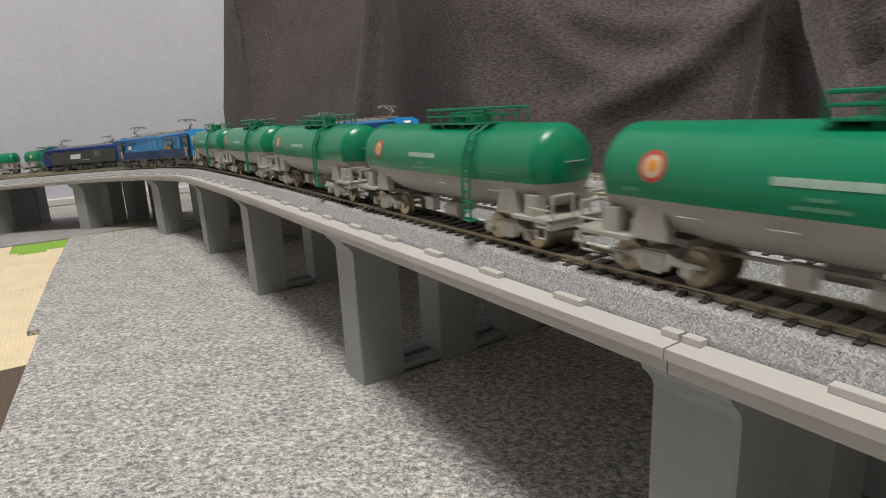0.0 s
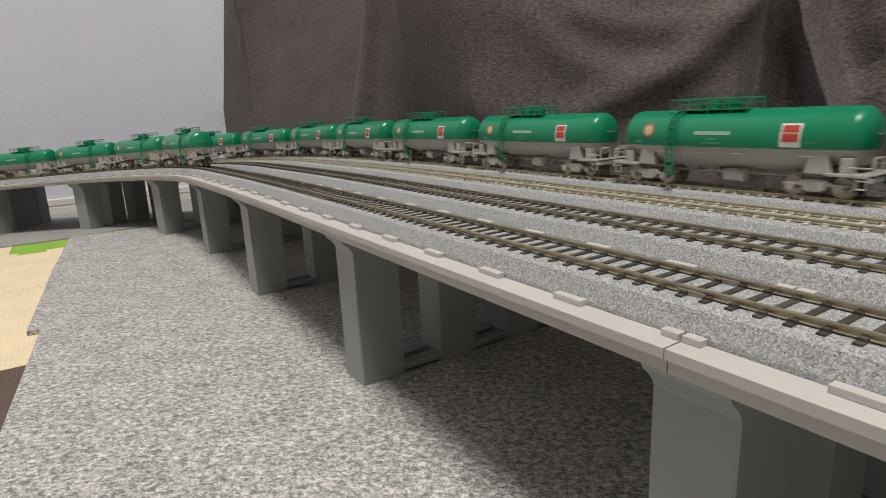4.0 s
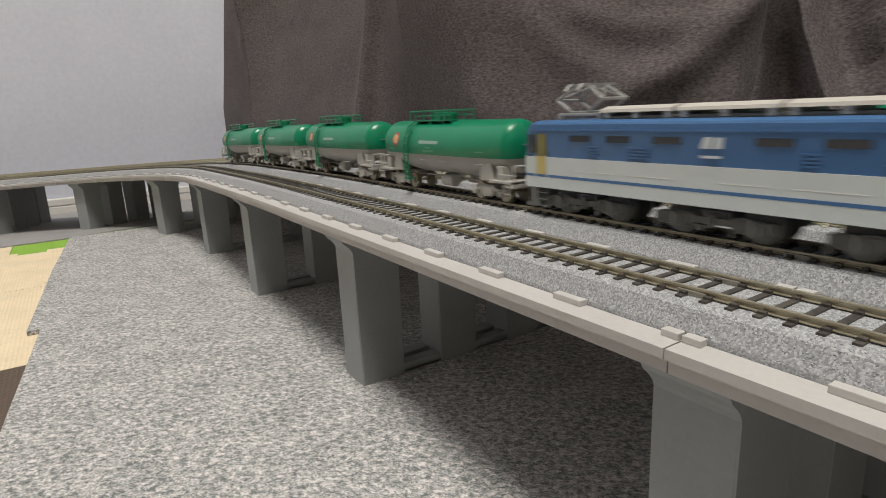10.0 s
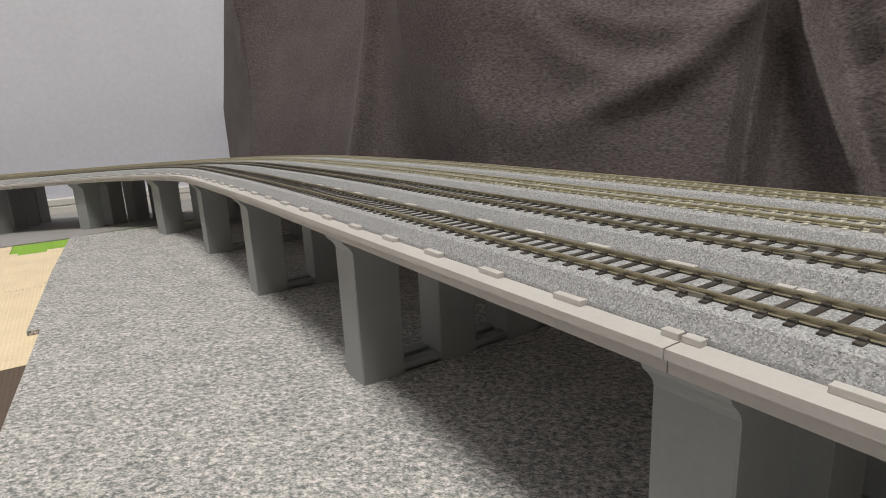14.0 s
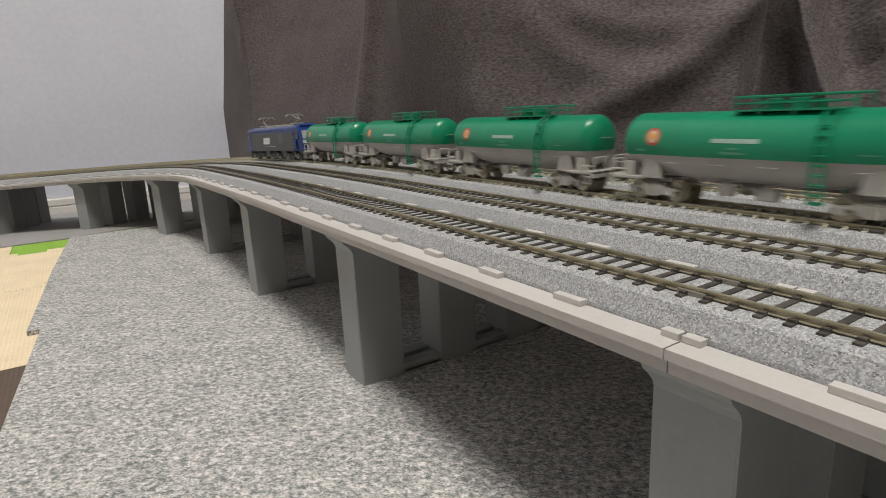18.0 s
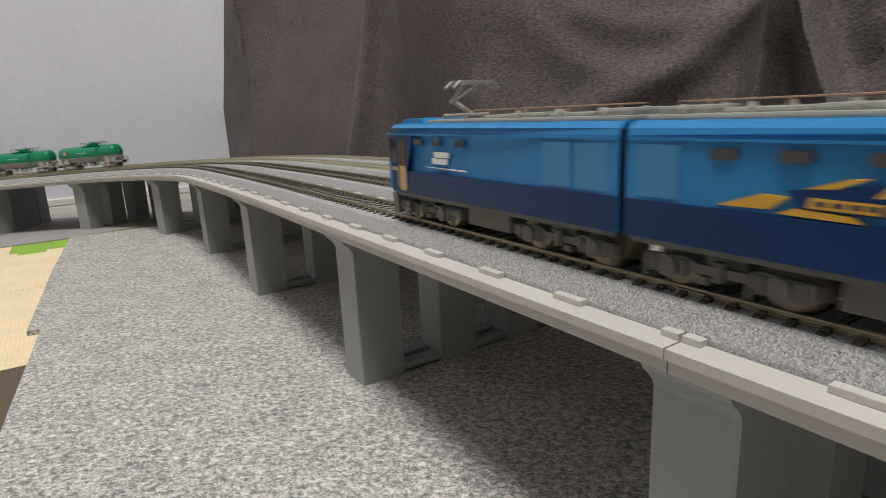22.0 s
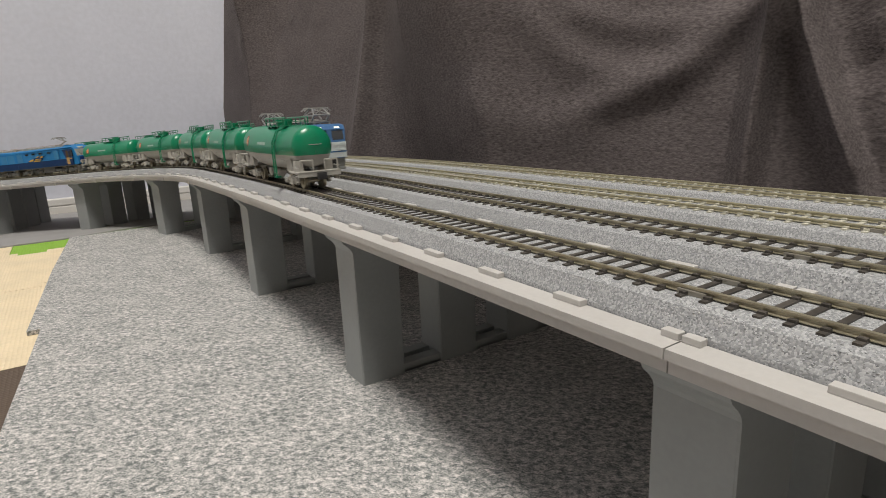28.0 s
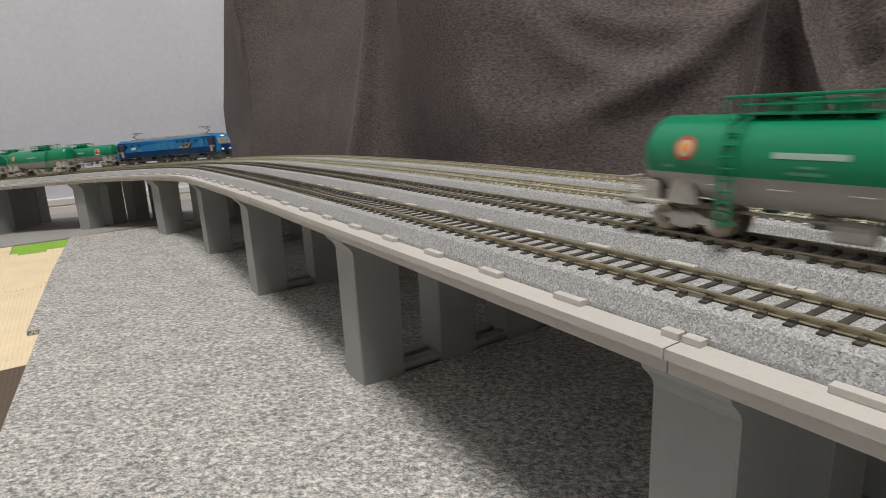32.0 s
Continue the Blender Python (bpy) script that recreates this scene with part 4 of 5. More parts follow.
def twin_unit(lit):
    """One half of the two-unit locomotive: cab towards +y, white mark on the -x side, golden emblem on the +x side."""
    label = "half of a two-tone blue twin-unit electric locomotive" + (" with lit headlamps" if lit else "")
    t = tagged(new("electric_locomotive_unit"), label, "locomotive", "twin-unit locomotive halves")
    H = 9.6
    outline = [(-39.6, 7.6), (38.8, 7.6), (40.4, 8.8), (40.1, 15.2), (37.6, 22.6), (34.6, 25.4), (-39.6, 25.4)]
    part("body", body_bm(outline, H, 2.1, 36.5, 0.84), M_SKY, t, "light blue body shell")
    for sx in (-1, 1):
        bm = bmesh.new()
        plate(bm, sx, [(-39.5, 7.7), (35.6, 7.7), (35.9, 15.0), (35.6, 22.6), (24.2, 22.6), (27.6, 13.6), (-39.5, 13.6)], H, 0.1)
        part("lower_band", bm, M_BLUE_D, t, "navy lower band and cab side")
        bm = bmesh.new()
        side_box(bm, sx, -39.5, 37.8, 22.55, 22.95, H, 0.16)
        part("gutter", bm, M_SKY, t)
        bm = bmesh.new()
        side_box(bm, sx, 31.4, 28.4, 8.4, 14.8, H, 0.2)
        part("cab_door", bm, M_TAN, t, "tan lower cab door")
        bm = bmesh.new()
        side_box(bm, sx, 31.4, 28.4, 14.8, 21.4, H, 0.2)
        part("door_window", bm, M_BRONZE, t, "bronze tinted door window")
        bm = bmesh.new()
        side_box(bm, sx, 35.4, 32.4, 15.4, 20.8, H, 0.17)
        part("cab_window", bm, M_GLASS, t)
        bm = bmesh.new()
        side_box(bm, sx, 35.4, 32.2, 13.4, 14.3, H, 0.2)
        part("handhold", bm, M_TAN, t)
        spots = (-24, -15, -5.5, 6) if sx > 0 else (22, 13.5, 4)
        for yy in spots:
            bm = bmesh.new()
            side_box(bm, sx, yy - 1.85, yy + 1.85, 20.2, 21.7, H, 0.08)
            part("side_window", bm, M_GLASS, t)
        for y0, y1 in (((-37.5, -30.5), (12.5, 18.5)) if sx > 0 else ((-37.6, -30.6), (-29.4, -22.4))):
            bm = bmesh.new()
            side_box(bm, sx, y0, y1, 14.2, 22.0, H, 0.07)
            part("louvre_panel", bm, M_SKY_L, t, "paler blue louvre panel")
        if sx < 0:
            bm = bmesh.new()
            plate(bm, sx, [(14.4, 17.55), (14.6, 18.8), (8.4, 18.8), (8.5, 17.55)], H, 0.12)
            plate(bm, sx, [(15.2, 16.0), (15.4, 17.3), (9.0, 17.3), (9.3, 16.0)], H, 0.12)
            plate(bm, sx, [(19.0, 15.1), (2.0, 14.8), (2.0, 15.1)], H, 0.12)
            part("white_mark", bm, M_WHITE, t, "white company mark and swoosh")
        else:
            bm = bmesh.new()
            plate(bm, sx, [(-24.4, 14.2), (-17.6, 14.3), (-15.2, 16.1), (-18.6, 16.2)], H, 0.12)
            plate(bm, sx, [(-16.6, 13.9), (-7.4, 13.75), (-8.2, 14.5), (-14.4, 14.8)], H, 0.12)
            plate(bm, sx, [(-13.6, 17.2), (-10.2, 17.5), (-6.8, 18.9), (-9.0, 18.7)], H, 0.2)
            plate(bm, sx, [(-6.4, 16.8), (-3.2, 17.0), (-2.0, 18.8), (-4.6, 18.7)], H, 0.2)
            plate(bm, sx, [(-13.2, 15.0), (-5.6, 14.9), (-5.2, 16.2), (-12.8, 16.3)], H, 0.2)
            part("golden_emblem", bm, M_YELLOW, t, "golden winged emblem")
            bm = bmesh.new()
            plate(bm, sx, [(-15.6, 16.9), (-4.4, 18.4), (1.6, 18.9), (-3.6, 16.6), (-4.6, 14.7), (-13.6, 14.8)], H, 0.16)
            part("emblem_shadow", bm, M_BLUE_D, t, "navy emblem stroke")
            for ya in (-12.2, -10.4, -8.6, -6.9):
                bm = bmesh.new()
                side_box(bm, sx, ya, ya + 1.1, 15.3, 15.9, H, 0.24)
                part("emblem_bar", bm, M_BLUE_D, t)
        bm = bmesh.new()
        side_box(bm, sx, -39.0, 34, 6.7, 7.6, 8.7, 0.3)
        part("sill", bm, M_GEAR, t)
    # nose
    f = 0.84 * H
    windscreen(t, "windscreen", (f - 0.5, 39.95, 15.7), (-f + 0.5, 39.95, 15.7), (-f + 0.8, 37.75, 22.2), (f - 0.8, 37.75, 22.2), M_SCREEN, "large sloping windscreen")
    for sx in (-1, 1):
        bm = bmesh.new()
        prism(bm, [(34.2, 15.6), (36.4, 15.6), (36.4, 21.6), (34.2, 21.6)], sx * (H - 0.6), sx * (H + 0.14), "X")
        part("corner_window", bm, M_GLASS, t)
    for sx in (-1, 1):
        bm = bmesh.new()
        rod(bm, (sx * 2.2, 40.35, 15.4), (sx * 4.6, 39.2, 19.4), 0.16)
        part("wiper", bm, M_BLACK, t)
        bm = bmesh.new()
        rod(bm, (sx * (H + 0.35), 32.0, 9.0), (sx * (H + 0.35), 32.0, 14.6), 0.16)
        rod(bm, (sx * (H + 0.35), 27.8, 9.0), (sx * (H + 0.35), 27.8, 14.6), 0.16)
        part("handrail", bm, M_ROOF, t)
    bm = bmesh.new()
    box(bm, -f + 2.2, f - 2.2, 39.6, 40.75, 8.4, 14.9, 0.4)
    part("nose_panel", bm, M_BLUE, t, "royal blue nose panel")
    bm = bmesh.new()
    box(bm, -2.6, 2.6, 35.4, 37.7, 22.9, 24.5, 0.3)
    part("headlamp_case", bm, M_WHITE, t)
    bm = bmesh.new()
    for xx in (-0.9, 0.9):
        disc(bm, (xx, 37.8, 23.6), "Y", 0.45, 0.4, 12)
    part("headlamp", bm, M_HEAD if lit else M_WHITE, t)
    for sx in (-1, 1):
        bm = bmesh.new()
        box(bm, sx * 4.5 - 1.9, sx * 4.5 + 1.9, 40.5, 41.1, 9.0, 11.2, 0.2)
        part("lamp_case", bm, M_ROOF, t)
        bm = bmesh.new()
        disc(bm, (sx * 4.9, 41.15, 10.2), "Y", 0.5, 0.4, 12)
        part("lower_lamp", bm, M_HEAD if lit else M_GLASS, t)
    bm = bmesh.new()
    prism(bm, [(-7.4, 1.2), (7.4, 1.2), (7.9, 6.8), (-7.9, 6.8)], 37.0, 39.6, "Y")
    box(bm, -7.0, 7.0, 39.0, 41.2, 1.0, 2.4, 0.3)
    part("skirt", bm, M_GEAR, t)
    coupler(t, 40.0, 1, M_BLACK)
    # roof
    bm = bmesh.new()
    box(bm, -6.6, 6.6, -38.6, 21.5, 25.1, 26.2, 0.4)
    part("roof_deck", bm, M_ROOF, t)
    for y0, y1, w, h in ((-38, -30, 4.4, 27.4), (-28, -18, 4.0, 26.9), (-16, -6, 4.4, 27.1), (-4, 3, 3.6, 26.9)):
        bm = bmesh.new()
        box(bm, -w, w, y0, y1, 25.8, h, 0.5)
        part("roof_box", bm, M_ROOF, t)
    bm = bmesh.new()
    rod(bm, (-2.6, -39.2, 28.0), (-2.6, 12, 28.0), 0.15)
    for yy in (-34, -22, -10, 2):
        rod(bm, (-2.6, yy, 26.4), (-2.6, yy, 28.0), 0.3, 8)
    part("roof_cable", bm, M_COPPER, t, "copper roof conductor")
    bm = bmesh.new()
    prism(bm, [(22.5, 25.2), (34.6, 25.2), (32.6, 26.6), (24.5, 26.6)], -6.8, 6.8, "X")
    part("cab_roof", bm, M_SKY, t, "light blue cab roof")
    single_arm_panto(t, 14.5, 1, 26.4, 34.6)
    for yy in (-33.0, -23.0, -11.0):
        for sx in (-1, 1):
            bm = bmesh.new()
            rod(bm, (sx * 5.4, yy, 26.0), (sx * 5.4, yy, 27.6), 0.45, 8)
            disc(bm, (sx * 5.4, yy, 27.0), "Z", 0.75, 0.3, 10)
            part("insulator", bm, M_ROOF_L, t)
    for sx in (-1, 1):
        bm = bmesh.new()
        disc(bm, (sx * 6.0, 11.5, 4.2), "Y", 1.5, 8.0, 14)
        part("air_tank", bm, M_GEAR, t)
        bm = bmesh.new()
        for zz in (1.6, 3.4, 5.2):
            box(bm, sx * 8.4 - 0.6, sx * 8.4 + 0.6, 28.6, 31.2, zz, zz + 0.25)
        box(bm, sx * 8.9 - 0.12, sx * 8.9 + 0.12, 28.5, 28.8, 1.6, 7.0)
        box(bm, sx * 8.9 - 0.12, sx * 8.9 + 0.12, 31.0, 31.3, 1.6, 7.0)
        part("cab_step", bm, M_GEAR, t)
    bm = bmesh.new()
    box(bm, -6.6, 6.6, -9.5, 5.5, 2.2, 6.9, 0.4)
    part("underfloor_case", bm, M_GEAR, t)
    # added dark sheet: paints the shade in the gap between the two halves
    bm = bmesh.new()
    box(bm, -H + 0.25, H - 0.25, -39.85, -39.4, 7.9, 24.2, 0.1)
    part("end_wall", bm, M_GAP_NAVY, t, "navy inner end wall, painted dark for the shaded gap")
    bm = bmesh.new()
    box(bm, -5.5, 5.5, -40.4, -39.7, 8.0, 23.0, 0.2)
    part("gangway", bm, M_GEAR, t)
    return t, [loco_bogie(t, 23.5), loco_bogie(t, -24.5)]


def slate_loco():
    """A six-axle freight locomotive, slate sides and blue ends."""
    t = tagged(new("electric_locomotive"), "dark slate and royal blue electric freight locomotive", "locomotive")
    H, L = 9.5, 58.0
    outline = [(-L, 8.4), (-L + 1.6, 6.8), (L - 1.6, 6.8), (L, 8.4), (L - 0.4, 14.6), (L - 3.0, 21.8), (L - 7.5, 24.9), (-L + 7.5, 24.9), (-L + 3.0, 21.8), (-L + 0.4, 14.6)]
    part("body", body_bm(outline, H, 2.0, L - 4.0, 0.86, True), M_BLUE, t, "royal blue body shell")
    for sx in (-1, 1):
        bm = bmesh.new()
        side_box(bm, sx, -44.5, 44.5, 7.2, 20.4, H, 0.09)
        part("side_panel", bm, M_SLATE, t, "dark slate side panel")
        bm = bmesh.new()
        side_box(bm, sx, -L + 6, L - 6, 22.7, 23.1, H - 0.4, 0.2)
        part("gutter", bm, M_CREAM, t)
        fl = -sx
        bm = bmesh.new()
        plate(bm, sx, [(fl * 17, 12.4), (fl * 15.6, 17.4), (fl * 1.8, 17.4), (fl * 3.4, 12.4)], H, 0.15)
        plate(bm, sx, [(fl * 17, 11.2), (fl * -8, 10.4), (fl * -8, 10.8)], H, 0.15)
        part("white_mark", bm, M_WHITE, t, "white company mark and swoosh")
        bm = bmesh.new()
        side_box(bm, sx, fl * -16, fl * -24, 13.2, 20.0, H, 0.13)
        part("vent_panel", bm, M_GEAR, t)
        for e in (-1, 1):
            bm = bmesh.new()
            side_box(bm, sx, e * 48.6, e * 46.2, 8.0, 20.8, H, 0.12)
            part("cab_door", bm, M_BLUE, t)
            bm = bmesh.new()
            for zz in (9.5, 12.0, 14.5, 17.0):
                rod(bm, (sx * (H + 0.25), e * 46.0, zz), (sx * (H + 0.25), e * 45.0, zz), 0.13)
            part("step", bm, M_WHITE, t)
            bm = bmesh.new()
            side_box(bm, sx, e * 53.6, e * 49.4, 15.4, 20.4, H, 0.13)
            part("cab_window", bm, M_GLASS, t)
    f = 0.86 * H
    for e in (-1, 1):
        windscreen(t, "windscreen", (e * (f - 0.6), e * (L - 0.55), 15.6), (-e * (f - 0.6), e * (L - 0.55), 15.6), (-e * (f - 1.0), e * (L - 2.85), 21.3), (e * (f - 1.0), e * (L - 2.85), 21.3), M_SCREEN)
        bm = bmesh.new()
        box(bm, -f + 0.4, f - 0.4, e * (L - 0.1) - 0.35, e * (L - 0.1) + 0.35, 12.2, 14.6, 0.2)
        part("white_band", bm, M_WHITE, t, "white nose band")
        for sx in (-1, 1):
            bm = bmesh.new()
            disc(bm, (sx * 4.6, e * (L + 0.3), 13.4), "Y", 0.85, 0.5, 12)
            part("lower_lamp", bm, M_GLASS, t)
        bm = bmesh.new()
        prism(bm, [(-7.4, 1.2), (7.4, 1.2), (7.9, 6.8), (-7.9, 6.8)], e * (L - 2.5) - 1.0, e * (L - 2.5) + 1.0, "Y")
        box(bm, -7, 7, e * L - 1.0, e * L + 1.0, 1.0, 2.2, 0.3)
        part("skirt", bm, M_GEAR, t)
        coupler(t, e * (L - 0.5), e, M_BLACK)
        bm = bmesh.new()
        prism(bm, [(e * 40.5, 24.8), (e * 52.5, 24.8), (e * 49.5, 26.3), (e * 43.0, 26.3)], -6.4, 6.4, "X")
        part("cab_roof", bm, M_BLUE, t)
        single_arm_panto(t, e * 32.0, e, 26.2, 33.8)
    bm = bmesh.new()
    box(bm, -7.6, 7.6, -40.5, 40.5, 24.2, 25.6, 0.5)
    part("roof_deck", bm, M_ROOF, t)
    for y0, y1, w in ((-22, -12, 4.6), (-10, 2, 4.2), (4, 12, 4.6), (14, 22, 4.2)):
        bm = bmesh.new()
        box(bm, -w, w, y0, y1, 25.4, 26.8, 0.5)
        part("roof_box", bm, M_ROOF, t)
    for y0 in (-21.5, 12.5):
        bm = bmesh.new()
        box(bm, -6.4, 6.4, y0, y0 + 9, 2.2, 6.8, 0.4)
        part("underfloor_case", bm, M_GEAR, t)
    return t, [loco_bogie(t, y, 8.3, 3.7, M_GEAR) for y in (36.5, 0.0, -36.5)]


def box_cab_loco():
    """An older box-cab locomotive, blue over pale blue-white with a dark blue line."""
    t = tagged(new("electric_locomotive"), "blue and pale grey box-cab electric locomotive with lit headlamps", "locomotive")
    H, L = 9.4, 55.0
    outline = [(-L + 0.4, 6.9), (L - 0.4, 6.9), (L, 8.0), (L, 15.5), (L - 1.4, 21.6), (L - 2.6, 23.6), (L - 5.0, 24.6), (-L + 5.0, 24.6), (-L + 2.6, 23.6), (-L + 1.4, 21.6), (-L, 15.5), (-L, 8.0)]
    part("body", body_bm(outline, H, 1.8, L - 1.2, 0.9, True), M_DUSK, t, "medium blue upper body")
    for sx in (-1, 1):
        bm = bmesh.new()
        side_box(bm, sx, -L + 1.2, L - 1.2, 7.0, 15.2, H, 0.09)
        part("lower_side", bm, M_CREAM, t, "pale blue-white lower side")
        bm = bmesh.new()
        side_box(bm, sx, -L + 1.1, L - 1.1, 9.9, 10.6, H, 0.13)
        part("stripe", bm, M_DUSK, t, "dark blue stripe")
        bm = bmesh.new()
        side_box(bm, sx, -L + 3, L - 3, 22.0, 22.4, H, 0.2)
        part("gutter", bm, M_DUSK, t)
        for yy in (36.5, 23.5, 12.0, -10.0, -23.0, -34.5):
            bm = bmesh.new()
            side_box(bm, sx, yy - 3.4, yy + 3.4, 19.4, 20.9, H, 0.08)
            part("side_window", bm, M_GLASS, t)
        bm = bmesh.new()
        plate(bm, sx, [(-2.3, 18.7), (-0.3, 18.7), (0.4, 20.9), (-1.6, 20.9)], H, 0.12)
        plate(bm, sx, [(0.2, 18.7), (2.2, 18.7), (2.4, 20.9), (0.9, 20.9)], H, 0.12)
        side_box(bm, sx, -2.0, 2.0, 16.8, 17.3, H, 0.12)
        part("white_mark", bm, M_CREAM, t, "white company mark")
        for y0, y1 in ((34.5, 29.0), (-14.5, -20.0), (19.5, 17.0), (-29.0, -32.0)):
            bm = bmesh.new()
            for i in range(4):
                side_box(bm, sx, y0, y1, 16.0 + i * 0.7, 16.3 + i * 0.7, H, 0.1)
            part("louvre", bm, M_DUSK, t)
        bm = bmesh.new()
        for y0, y1 in ((38, 31), (28, 16), (12, 2), (-8, -20), (-23, -36)):
            side_box(bm, sx, y0, y1, 12.0, 12.15, H, 0.14)
        part("seam", bm, M_WHITE, t, "thin white seam line")
        for e in (-1, 1):
            bm = bmesh.new()
            side_box(bm, sx, e * 49.6, e * 46.2, 10.6, 15.4, H, 0.16)
            part("cab_door", bm, M_DOOR, t, "yellow lower cab door")
            bm = bmesh.new()
            side_box(bm, sx, e * 49.6, e * 46.2, 15.4, 21.2, H, 0.16)
            part("door_window", bm, M_OLIVE, t, "olive tinted door window")
            bm = bmesh.new()
            side_box(bm, sx, e * 53.2, e * 50.3, 16.2, 21.0, H, 0.12)
            part("cab_window", bm, M_GLASS, t)
    f = 0.9 * H
    for e in (-1, 1):
        bm = bmesh.new()
        box(bm, -f - 0.05, f + 0.05, e * L - 0.3, e * L + 0.12, 7.2, 15.2, 0.1)
        part("lower_nose", bm, M_CREAM, t, "pale blue-white nose")
        for sx in (-1, 1):
            for z0, z1, mat, grow in ((7.0, 15.2, M_CREAM, 0.0), (9.9, 10.6, M_DUSK, 0.05)):
                bm = bmesh.new()
                prism(bm, [(sx * (H + 0.1 + grow), e * (L - 1.25)), (sx * (f + 0.08 + grow), e * (L + 0.1 + grow)), (sx * (f - 0.6), e * (L - 0.3)), (sx * (H - 0.5), e * (L - 1.6))], z0, z1, "Z")
                part("nose_corner", bm, mat, t)
        bm = bmesh.new()
        box(bm, -f - 0.1, f + 0.1, e * L - 0.3, e * L + 0.2, 9.9, 10.6)
        part("stripe", bm, M_DUSK, t)
        for sx in (-1, 1):
            a, b = (1.6, f - 0.6)
            xs = (sx * b, sx * a) if sx * e > 0 else (sx * a, sx * b)
            windscreen(t, "windscreen", (xs[0], e * (L - 0.2), 16.4), (xs[1], e * (L - 0.2), 16.4), (xs[1], e * (L - 1.25), 21.0), (xs[0], e * (L - 1.25), 21.0))
            bm = bmesh.new()
            for d in (-0.8, 0.8):
                disc(bm, (sx * 4.9 + d, e * (L - 1.7), 22.7), "Y", 0.45, 1.0, 12)
            part("headlamp", bm, M_HEAD if e > 0 else M_WHITE, t)
            bm = bmesh.new()
            disc(bm, (sx * 5.4, e * (L + 0.2), 12.4), "Y", 0.9, 0.5, 12)
            part("tail_lamp", bm, M_CREAM, t)
        bm = bmesh.new()
        box(bm, -f + 0.4, f - 0.4, e * (L - 1.5) - 0.9, e * (L - 1.5) + 0.7, 21.5, 21.9, 0.12)
        part("brow", bm, M_DUSK, t)
        for sx in (-1, 1):
            bm = bmesh.new()
            for yy in (45.6, 50.2):
                rod(bm, (sx * (H + 0.35), e * yy, 9.6), (sx * (H + 0.35), e * yy, 15.6), 0.15)
            part("cab_handrail", bm, M_CREAM, t)
            bm = bmesh.new()
            for zz in (1.8, 3.6, 5.4):
                box(bm, sx * 8.3 - 0.6, sx * 8.3 + 0.6, e * 47.9 - 1.5, e * 47.9 + 1.5, zz, zz + 0.25)
            for yy in (-1.5, 1.5):
                rod(bm, (sx * 8.7, e * 47.9 + yy, 1.7), (sx * 8.7, e * 47.9 + yy, 7.0), 0.16)
            part("cab_step", bm, M_SKIRT_GREY, t)
        bm = bmesh.new()
        box(bm, -1.4, 1.4, e * (L - 1.0) - 0.3, e * (L - 1.0) + 0.75, 15.4, 21.4, 0.1)
        part("nose_door", bm, M_DUSK, t)
        bm = bmesh.new()
        for zz in (11.4, 14.4):
            rod(bm, (-f + 0.6, e * (L + 0.5), zz), (-2.0, e * (L + 0.5), zz), 0.16)
            rod(bm, (f - 0.6, e * (L + 0.5), zz), (2.0, e * (L + 0.5), zz), 0.16)
        part("handrail", bm, M_CREAM, t)
        bm = bmesh.new()
        prism(bm, [(-7.6, 1.4), (7.6, 1.4), (8.2, 6.8), (-8.2, 6.8)], e * (L - 2.6) - 1.4, e * (L - 2.6) + 1.4, "Y")
        box(bm, -7.2, 7.2, e * L - 1.4, e * L + 1.4, 1.0, 2.2, 0.3)
        part("skirt", bm, M_SKIRT_GREY, t)
        coupler(t, e * (L - 0.5), e, M_BLACK)
        diamond_panto(t, e * 39.5, 25.8, 33.2)
    bm = bmesh.new()
    box(bm, -5.4, 5.4, -31.5, 31.5, 24.4, 25.4, 0.3)
    part("roof_deck", bm, M_GEAR, t)
    for y0, y1 in ((-31, -11.5), (-10.5, 10.5), (11.5, 31)):
        bm = bmesh.new()
        prism(bm, [(-6.0, 26.9), (-6.2, 26.2), (6.2, 26.2), (6.0, 26.9), (3.5, 27.6), (-3.5, 27.6)], y0, y1, "Y")
        for yy in (y0 + 1.5, (y0 + y1) / 2, y1 - 1.5):
            box(bm, -5.6, 5.6, yy - 0.7, yy + 0.7, 24.8, 26.3)
        part("roof_cover", bm, M_ROOF_L, t, "pale roof cover")
    return t, [loco_bogie(t, y, 8.6, 3.7, M_GEAR) for y in (34.5, 0.0, -34.5)]


# ---- trains and how they run ----
TANK_PITCH = 90.5
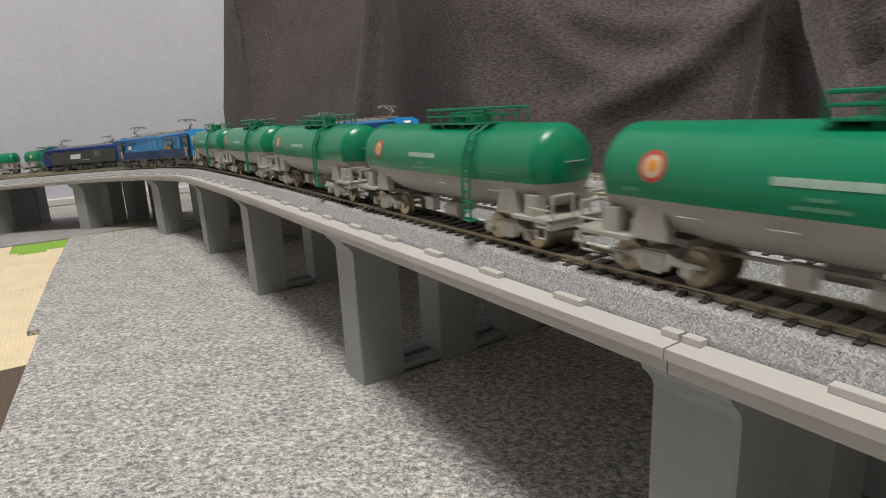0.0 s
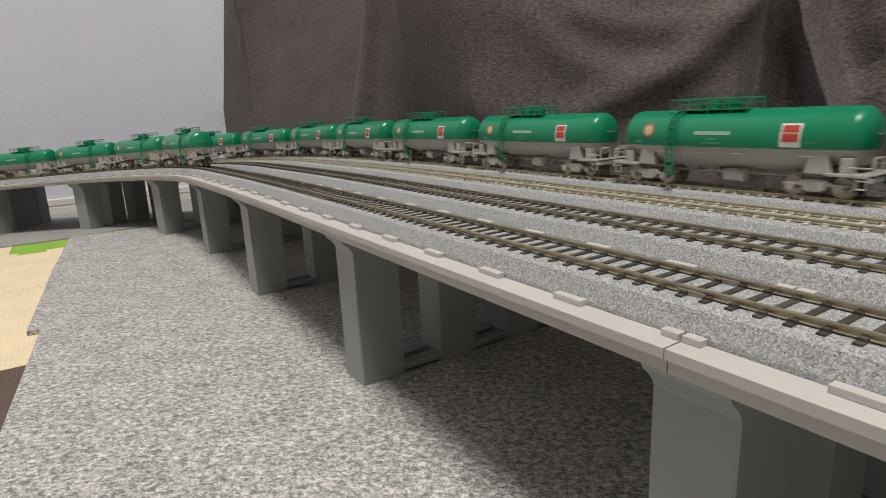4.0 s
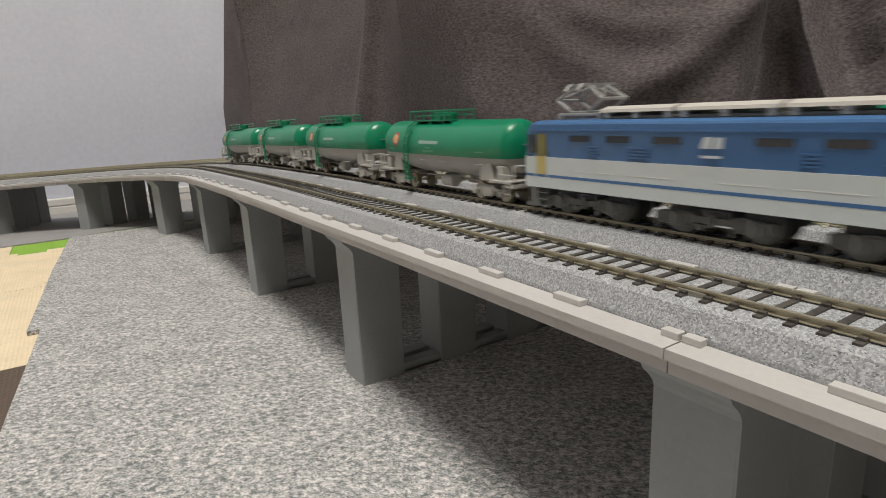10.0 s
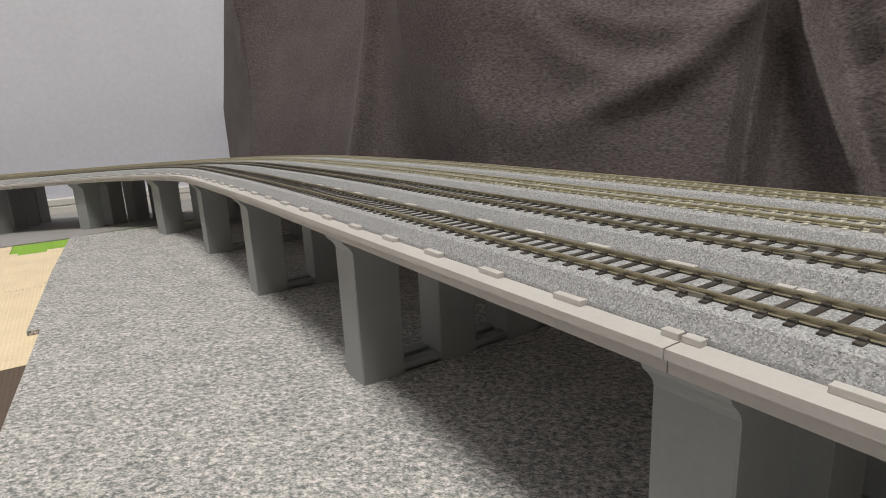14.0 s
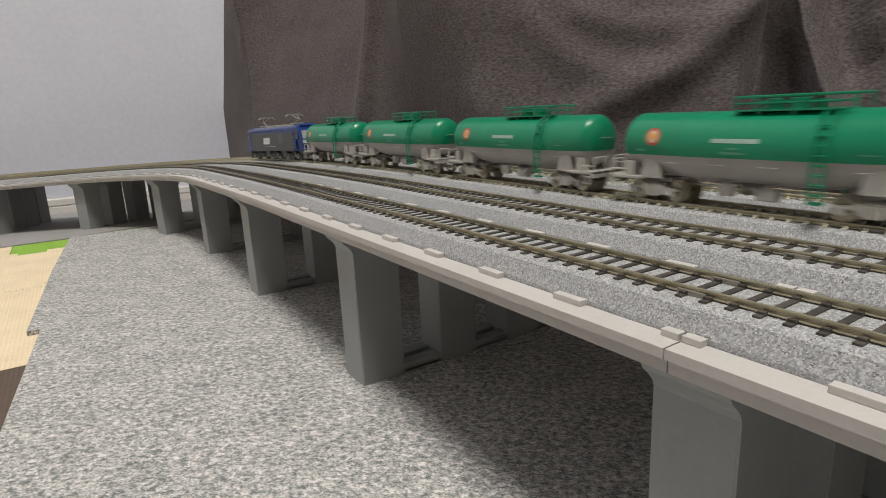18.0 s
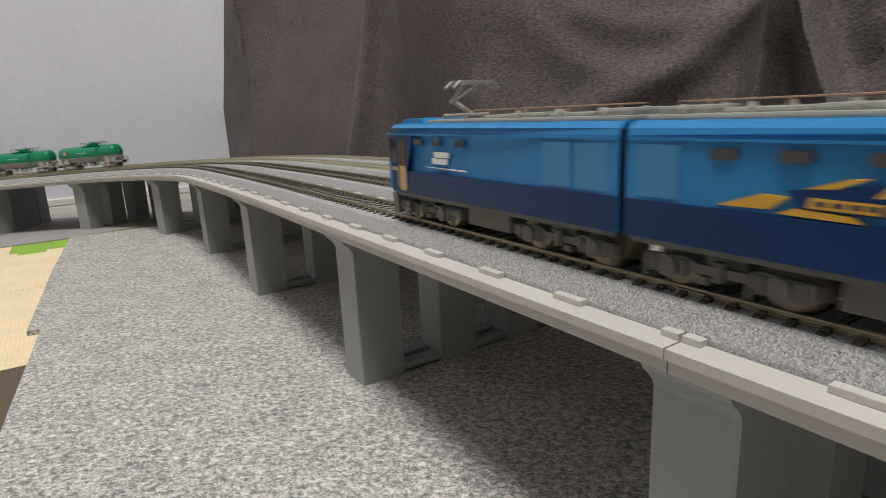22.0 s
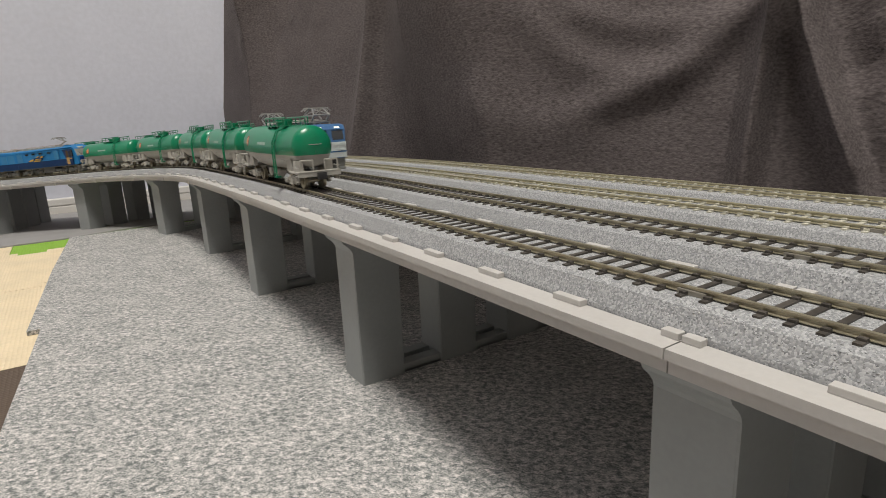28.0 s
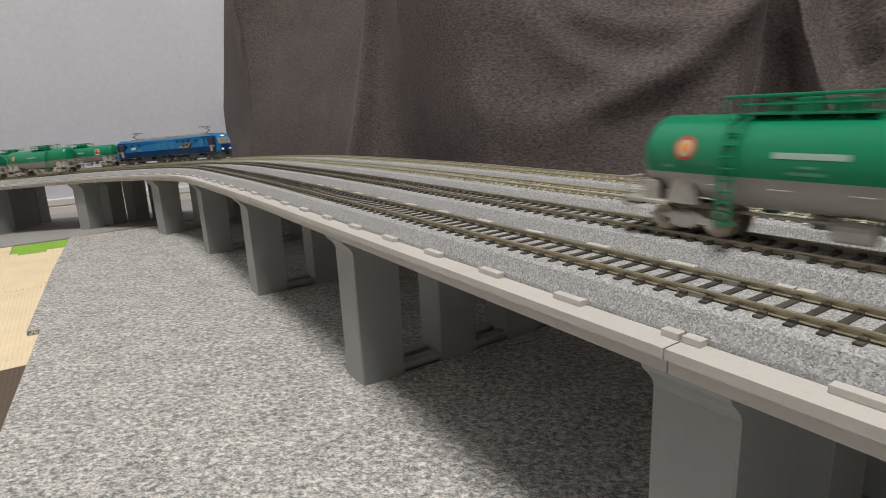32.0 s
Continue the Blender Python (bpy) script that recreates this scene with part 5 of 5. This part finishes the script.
# for each track: way (+1 away from the camera), and knots (seconds, mm along the track) of the middle of the locomotive
LAP = {k: lap(k) for k in (1, 2, 3, 4)}
RUNS = {
    1: (1, [(0.0, 96.0), (1.0, 212.0), (2.0, 321.0), (3.0, 432.0), (4.0, 545.0), (21.0, -479.0 + LAP[1]), (22.0, -362.6 + LAP[1]), (23.0, -246.0 + LAP[1]), (24.0, -129.5 + LAP[1]), (25.0, -12.0 + LAP[1]), (28.0, 324.0 + LAP[1]), (29.0, 438.0 + LAP[1]), (30.0, 556.0 + LAP[1]), (31.0, 674.0 + LAP[1]), (32.0, 790.0 + LAP[1])]),
    2: (-1, [(0.0, 1195.0), (5.0, 430.0), (6.0, 269.0), (7.0, 116.5), (8.0, -45.0), (9.0, -203.0), (10.0, -357.0), (11.0, -525.0), (12.0, -690.0), (13.0, -855.0), (24.0, 536.0 - LAP[2]), (25.0, 382.0 - LAP[2]), (26.0, 227.0 - LAP[2]), (28.0, -86.0 - LAP[2]), (29.0, -245.0 - LAP[2]), (30.0, -413.0 - LAP[2]), (31.0, -583.5 - LAP[2]), (32.0, -752.0 - LAP[2])]),
    3: (1, [(0.0, 358.0 - LAP[3]), (1.0, 530.0 - LAP[3]), (15.5, -405.0), (16.5, -231.0), (17.0, -145.0), (18.0, 31.7), (19.0, 204.0), (20.0, 381.5), (21.0, 557.5), (22.0, 734.0), (23.0, 908.0), (32.0, 2480.0)]),
    4: (-1, [(0.0, -31.0), (1.0, -136.0), (2.0, -239.0), (3.0, -346.0), (6.0, -648.0), (7.0, -752.0), (8.0, -858.5), (9.0, -960.0), (10.0, -1062.0), (30.0, 508.0 - LAP[4]), (31.0, 399.0 - LAP[4]), (32.0, 290.0 - LAP[4])]),
}


def smooth_run(knots):
    """A steady curve through the knots (monotone cubic)."""
    ts, ss = [k[0] for k in knots], [k[1] for k in knots]
    n = len(ts)
    d = [(ss[i + 1] - ss[i]) / (ts[i + 1] - ts[i]) for i in range(n - 1)]
    m = [d[0]] + [2 * d[i - 1] * d[i] / (d[i - 1] + d[i]) if d[i - 1] * d[i] > 0 else 0.0 for i in range(1, n - 1)] + [d[-1]]

    def at(t):
        i = max(0, min(n - 2, sum(1 for x in ts[1:-1] if t >= x)))
        h = ts[i + 1] - ts[i]
        q = (t - ts[i]) / h
        return ((1 + 2 * q) * (1 - q) ** 2 * ss[i] + q * (1 - q) ** 2 * h * m[i] + q * q * (3 - 2 * q) * ss[i + 1] + q * q * (q - 1) * h * m[i + 1])
    return at


def body_pose(k, s, half):
    xa, ya, za, _ = place(k, s + half)
    xb, yb, zb, _ = place(k, s - half)
    head = math.atan2(ya - yb, xa - xb) - math.pi / 2
    slope = math.atan2(za - zb, math.hypot(xa - xb, ya - yb))
    return Matrix.Translation(((xa + xb) / 2 * MM, (ya + yb) / 2 * MM, (za + zb) / 2 * MM)) @ Matrix.Rotation(head, 4, "Z") @ Matrix.Rotation(slope, 4, "X")


FLEET = []          # thing, bogies, track, offset from the locomotive's middle, bogie spacing / 2, turned round
PARENT_TANK, SIGN_TANK = tank_wagon(False), tank_wagon(True)


def again(made):
    """A further copy of a thing, with its bogies."""
    ob = copy_thing(made[0], Matrix())
    return ob, [c for c in ob.children if c.name.startswith("bogie")]


def add(made, k, offset, half, turned):
    FLEET.append((made[0], made[1], k, offset, half, turned))


used = set()
TANK_COUNT = {1: 5, 2: 4, 3: 4, 4: 7}
PLAIN_UNIT, LIT_UNIT = twin_unit(False), twin_unit(True)
for k in (1, 2, 3, 4):
    way = RUNS[k][0]
    rear = 81.0
    if k in (1, 4):
        first = LIT_UNIT if k == 4 else again(PLAIN_UNIT)
        second = PLAIN_UNIT if k == 4 else again(PLAIN_UNIT)
        add(first, k, way * 40.4, 24.0, way < 0)
        add(second, k, -way * 40.4, 24.0, way > 0)
    elif k == 2:
        add(box_cab_loco(), k, 0.0, 34.5, True)
        rear = 55.5
    else:
        add(slate_loco(), k, 0.0, 36.5, False)
        rear = 58.5
    for i in range(TANK_COUNT[k]):
        src = SIGN_TANK if k == 4 else PARENT_TANK
        made = src if src[0] not in used else again(src)
        used.add(src[0])
        add(made, k, -way * (rear + 2.0 + TANK_PITCH * (i + 0.5)), 27.5, way < 0)


def motions():
    step = 0.25
    times = [i * step for i in range(int(32.0 / step) + 1)]
    runs = {k: smooth_run(v[1]) for k, v in RUNS.items()}
    for ob, bogies, k, offset, half, turned in FLEET:
        spin = Matrix.Rotation(math.pi, 4, "Z") if turned else Matrix()
        walk(ob, [(t, body_pose(k, runs[k](t) + offset, half) @ spin) for t in times])
        for b in bogies:
            y = b.location.y / MM
            rows = []
            for t in times[::2]:
                s = runs[k](t) + offset
                body = body_pose(k, s, half).to_euler().z
                _, _, _, a = place(k, s + (-y if turned else y))
                swing = (a - math.pi / 2 - body + math.pi) % (2 * math.pi) - math.pi
                rows.append((t, Matrix.Translation((0, y * MM, 0)) @ Matrix.Rotation(swing, 4, "Z")))
            walk(b, rows)


motions()
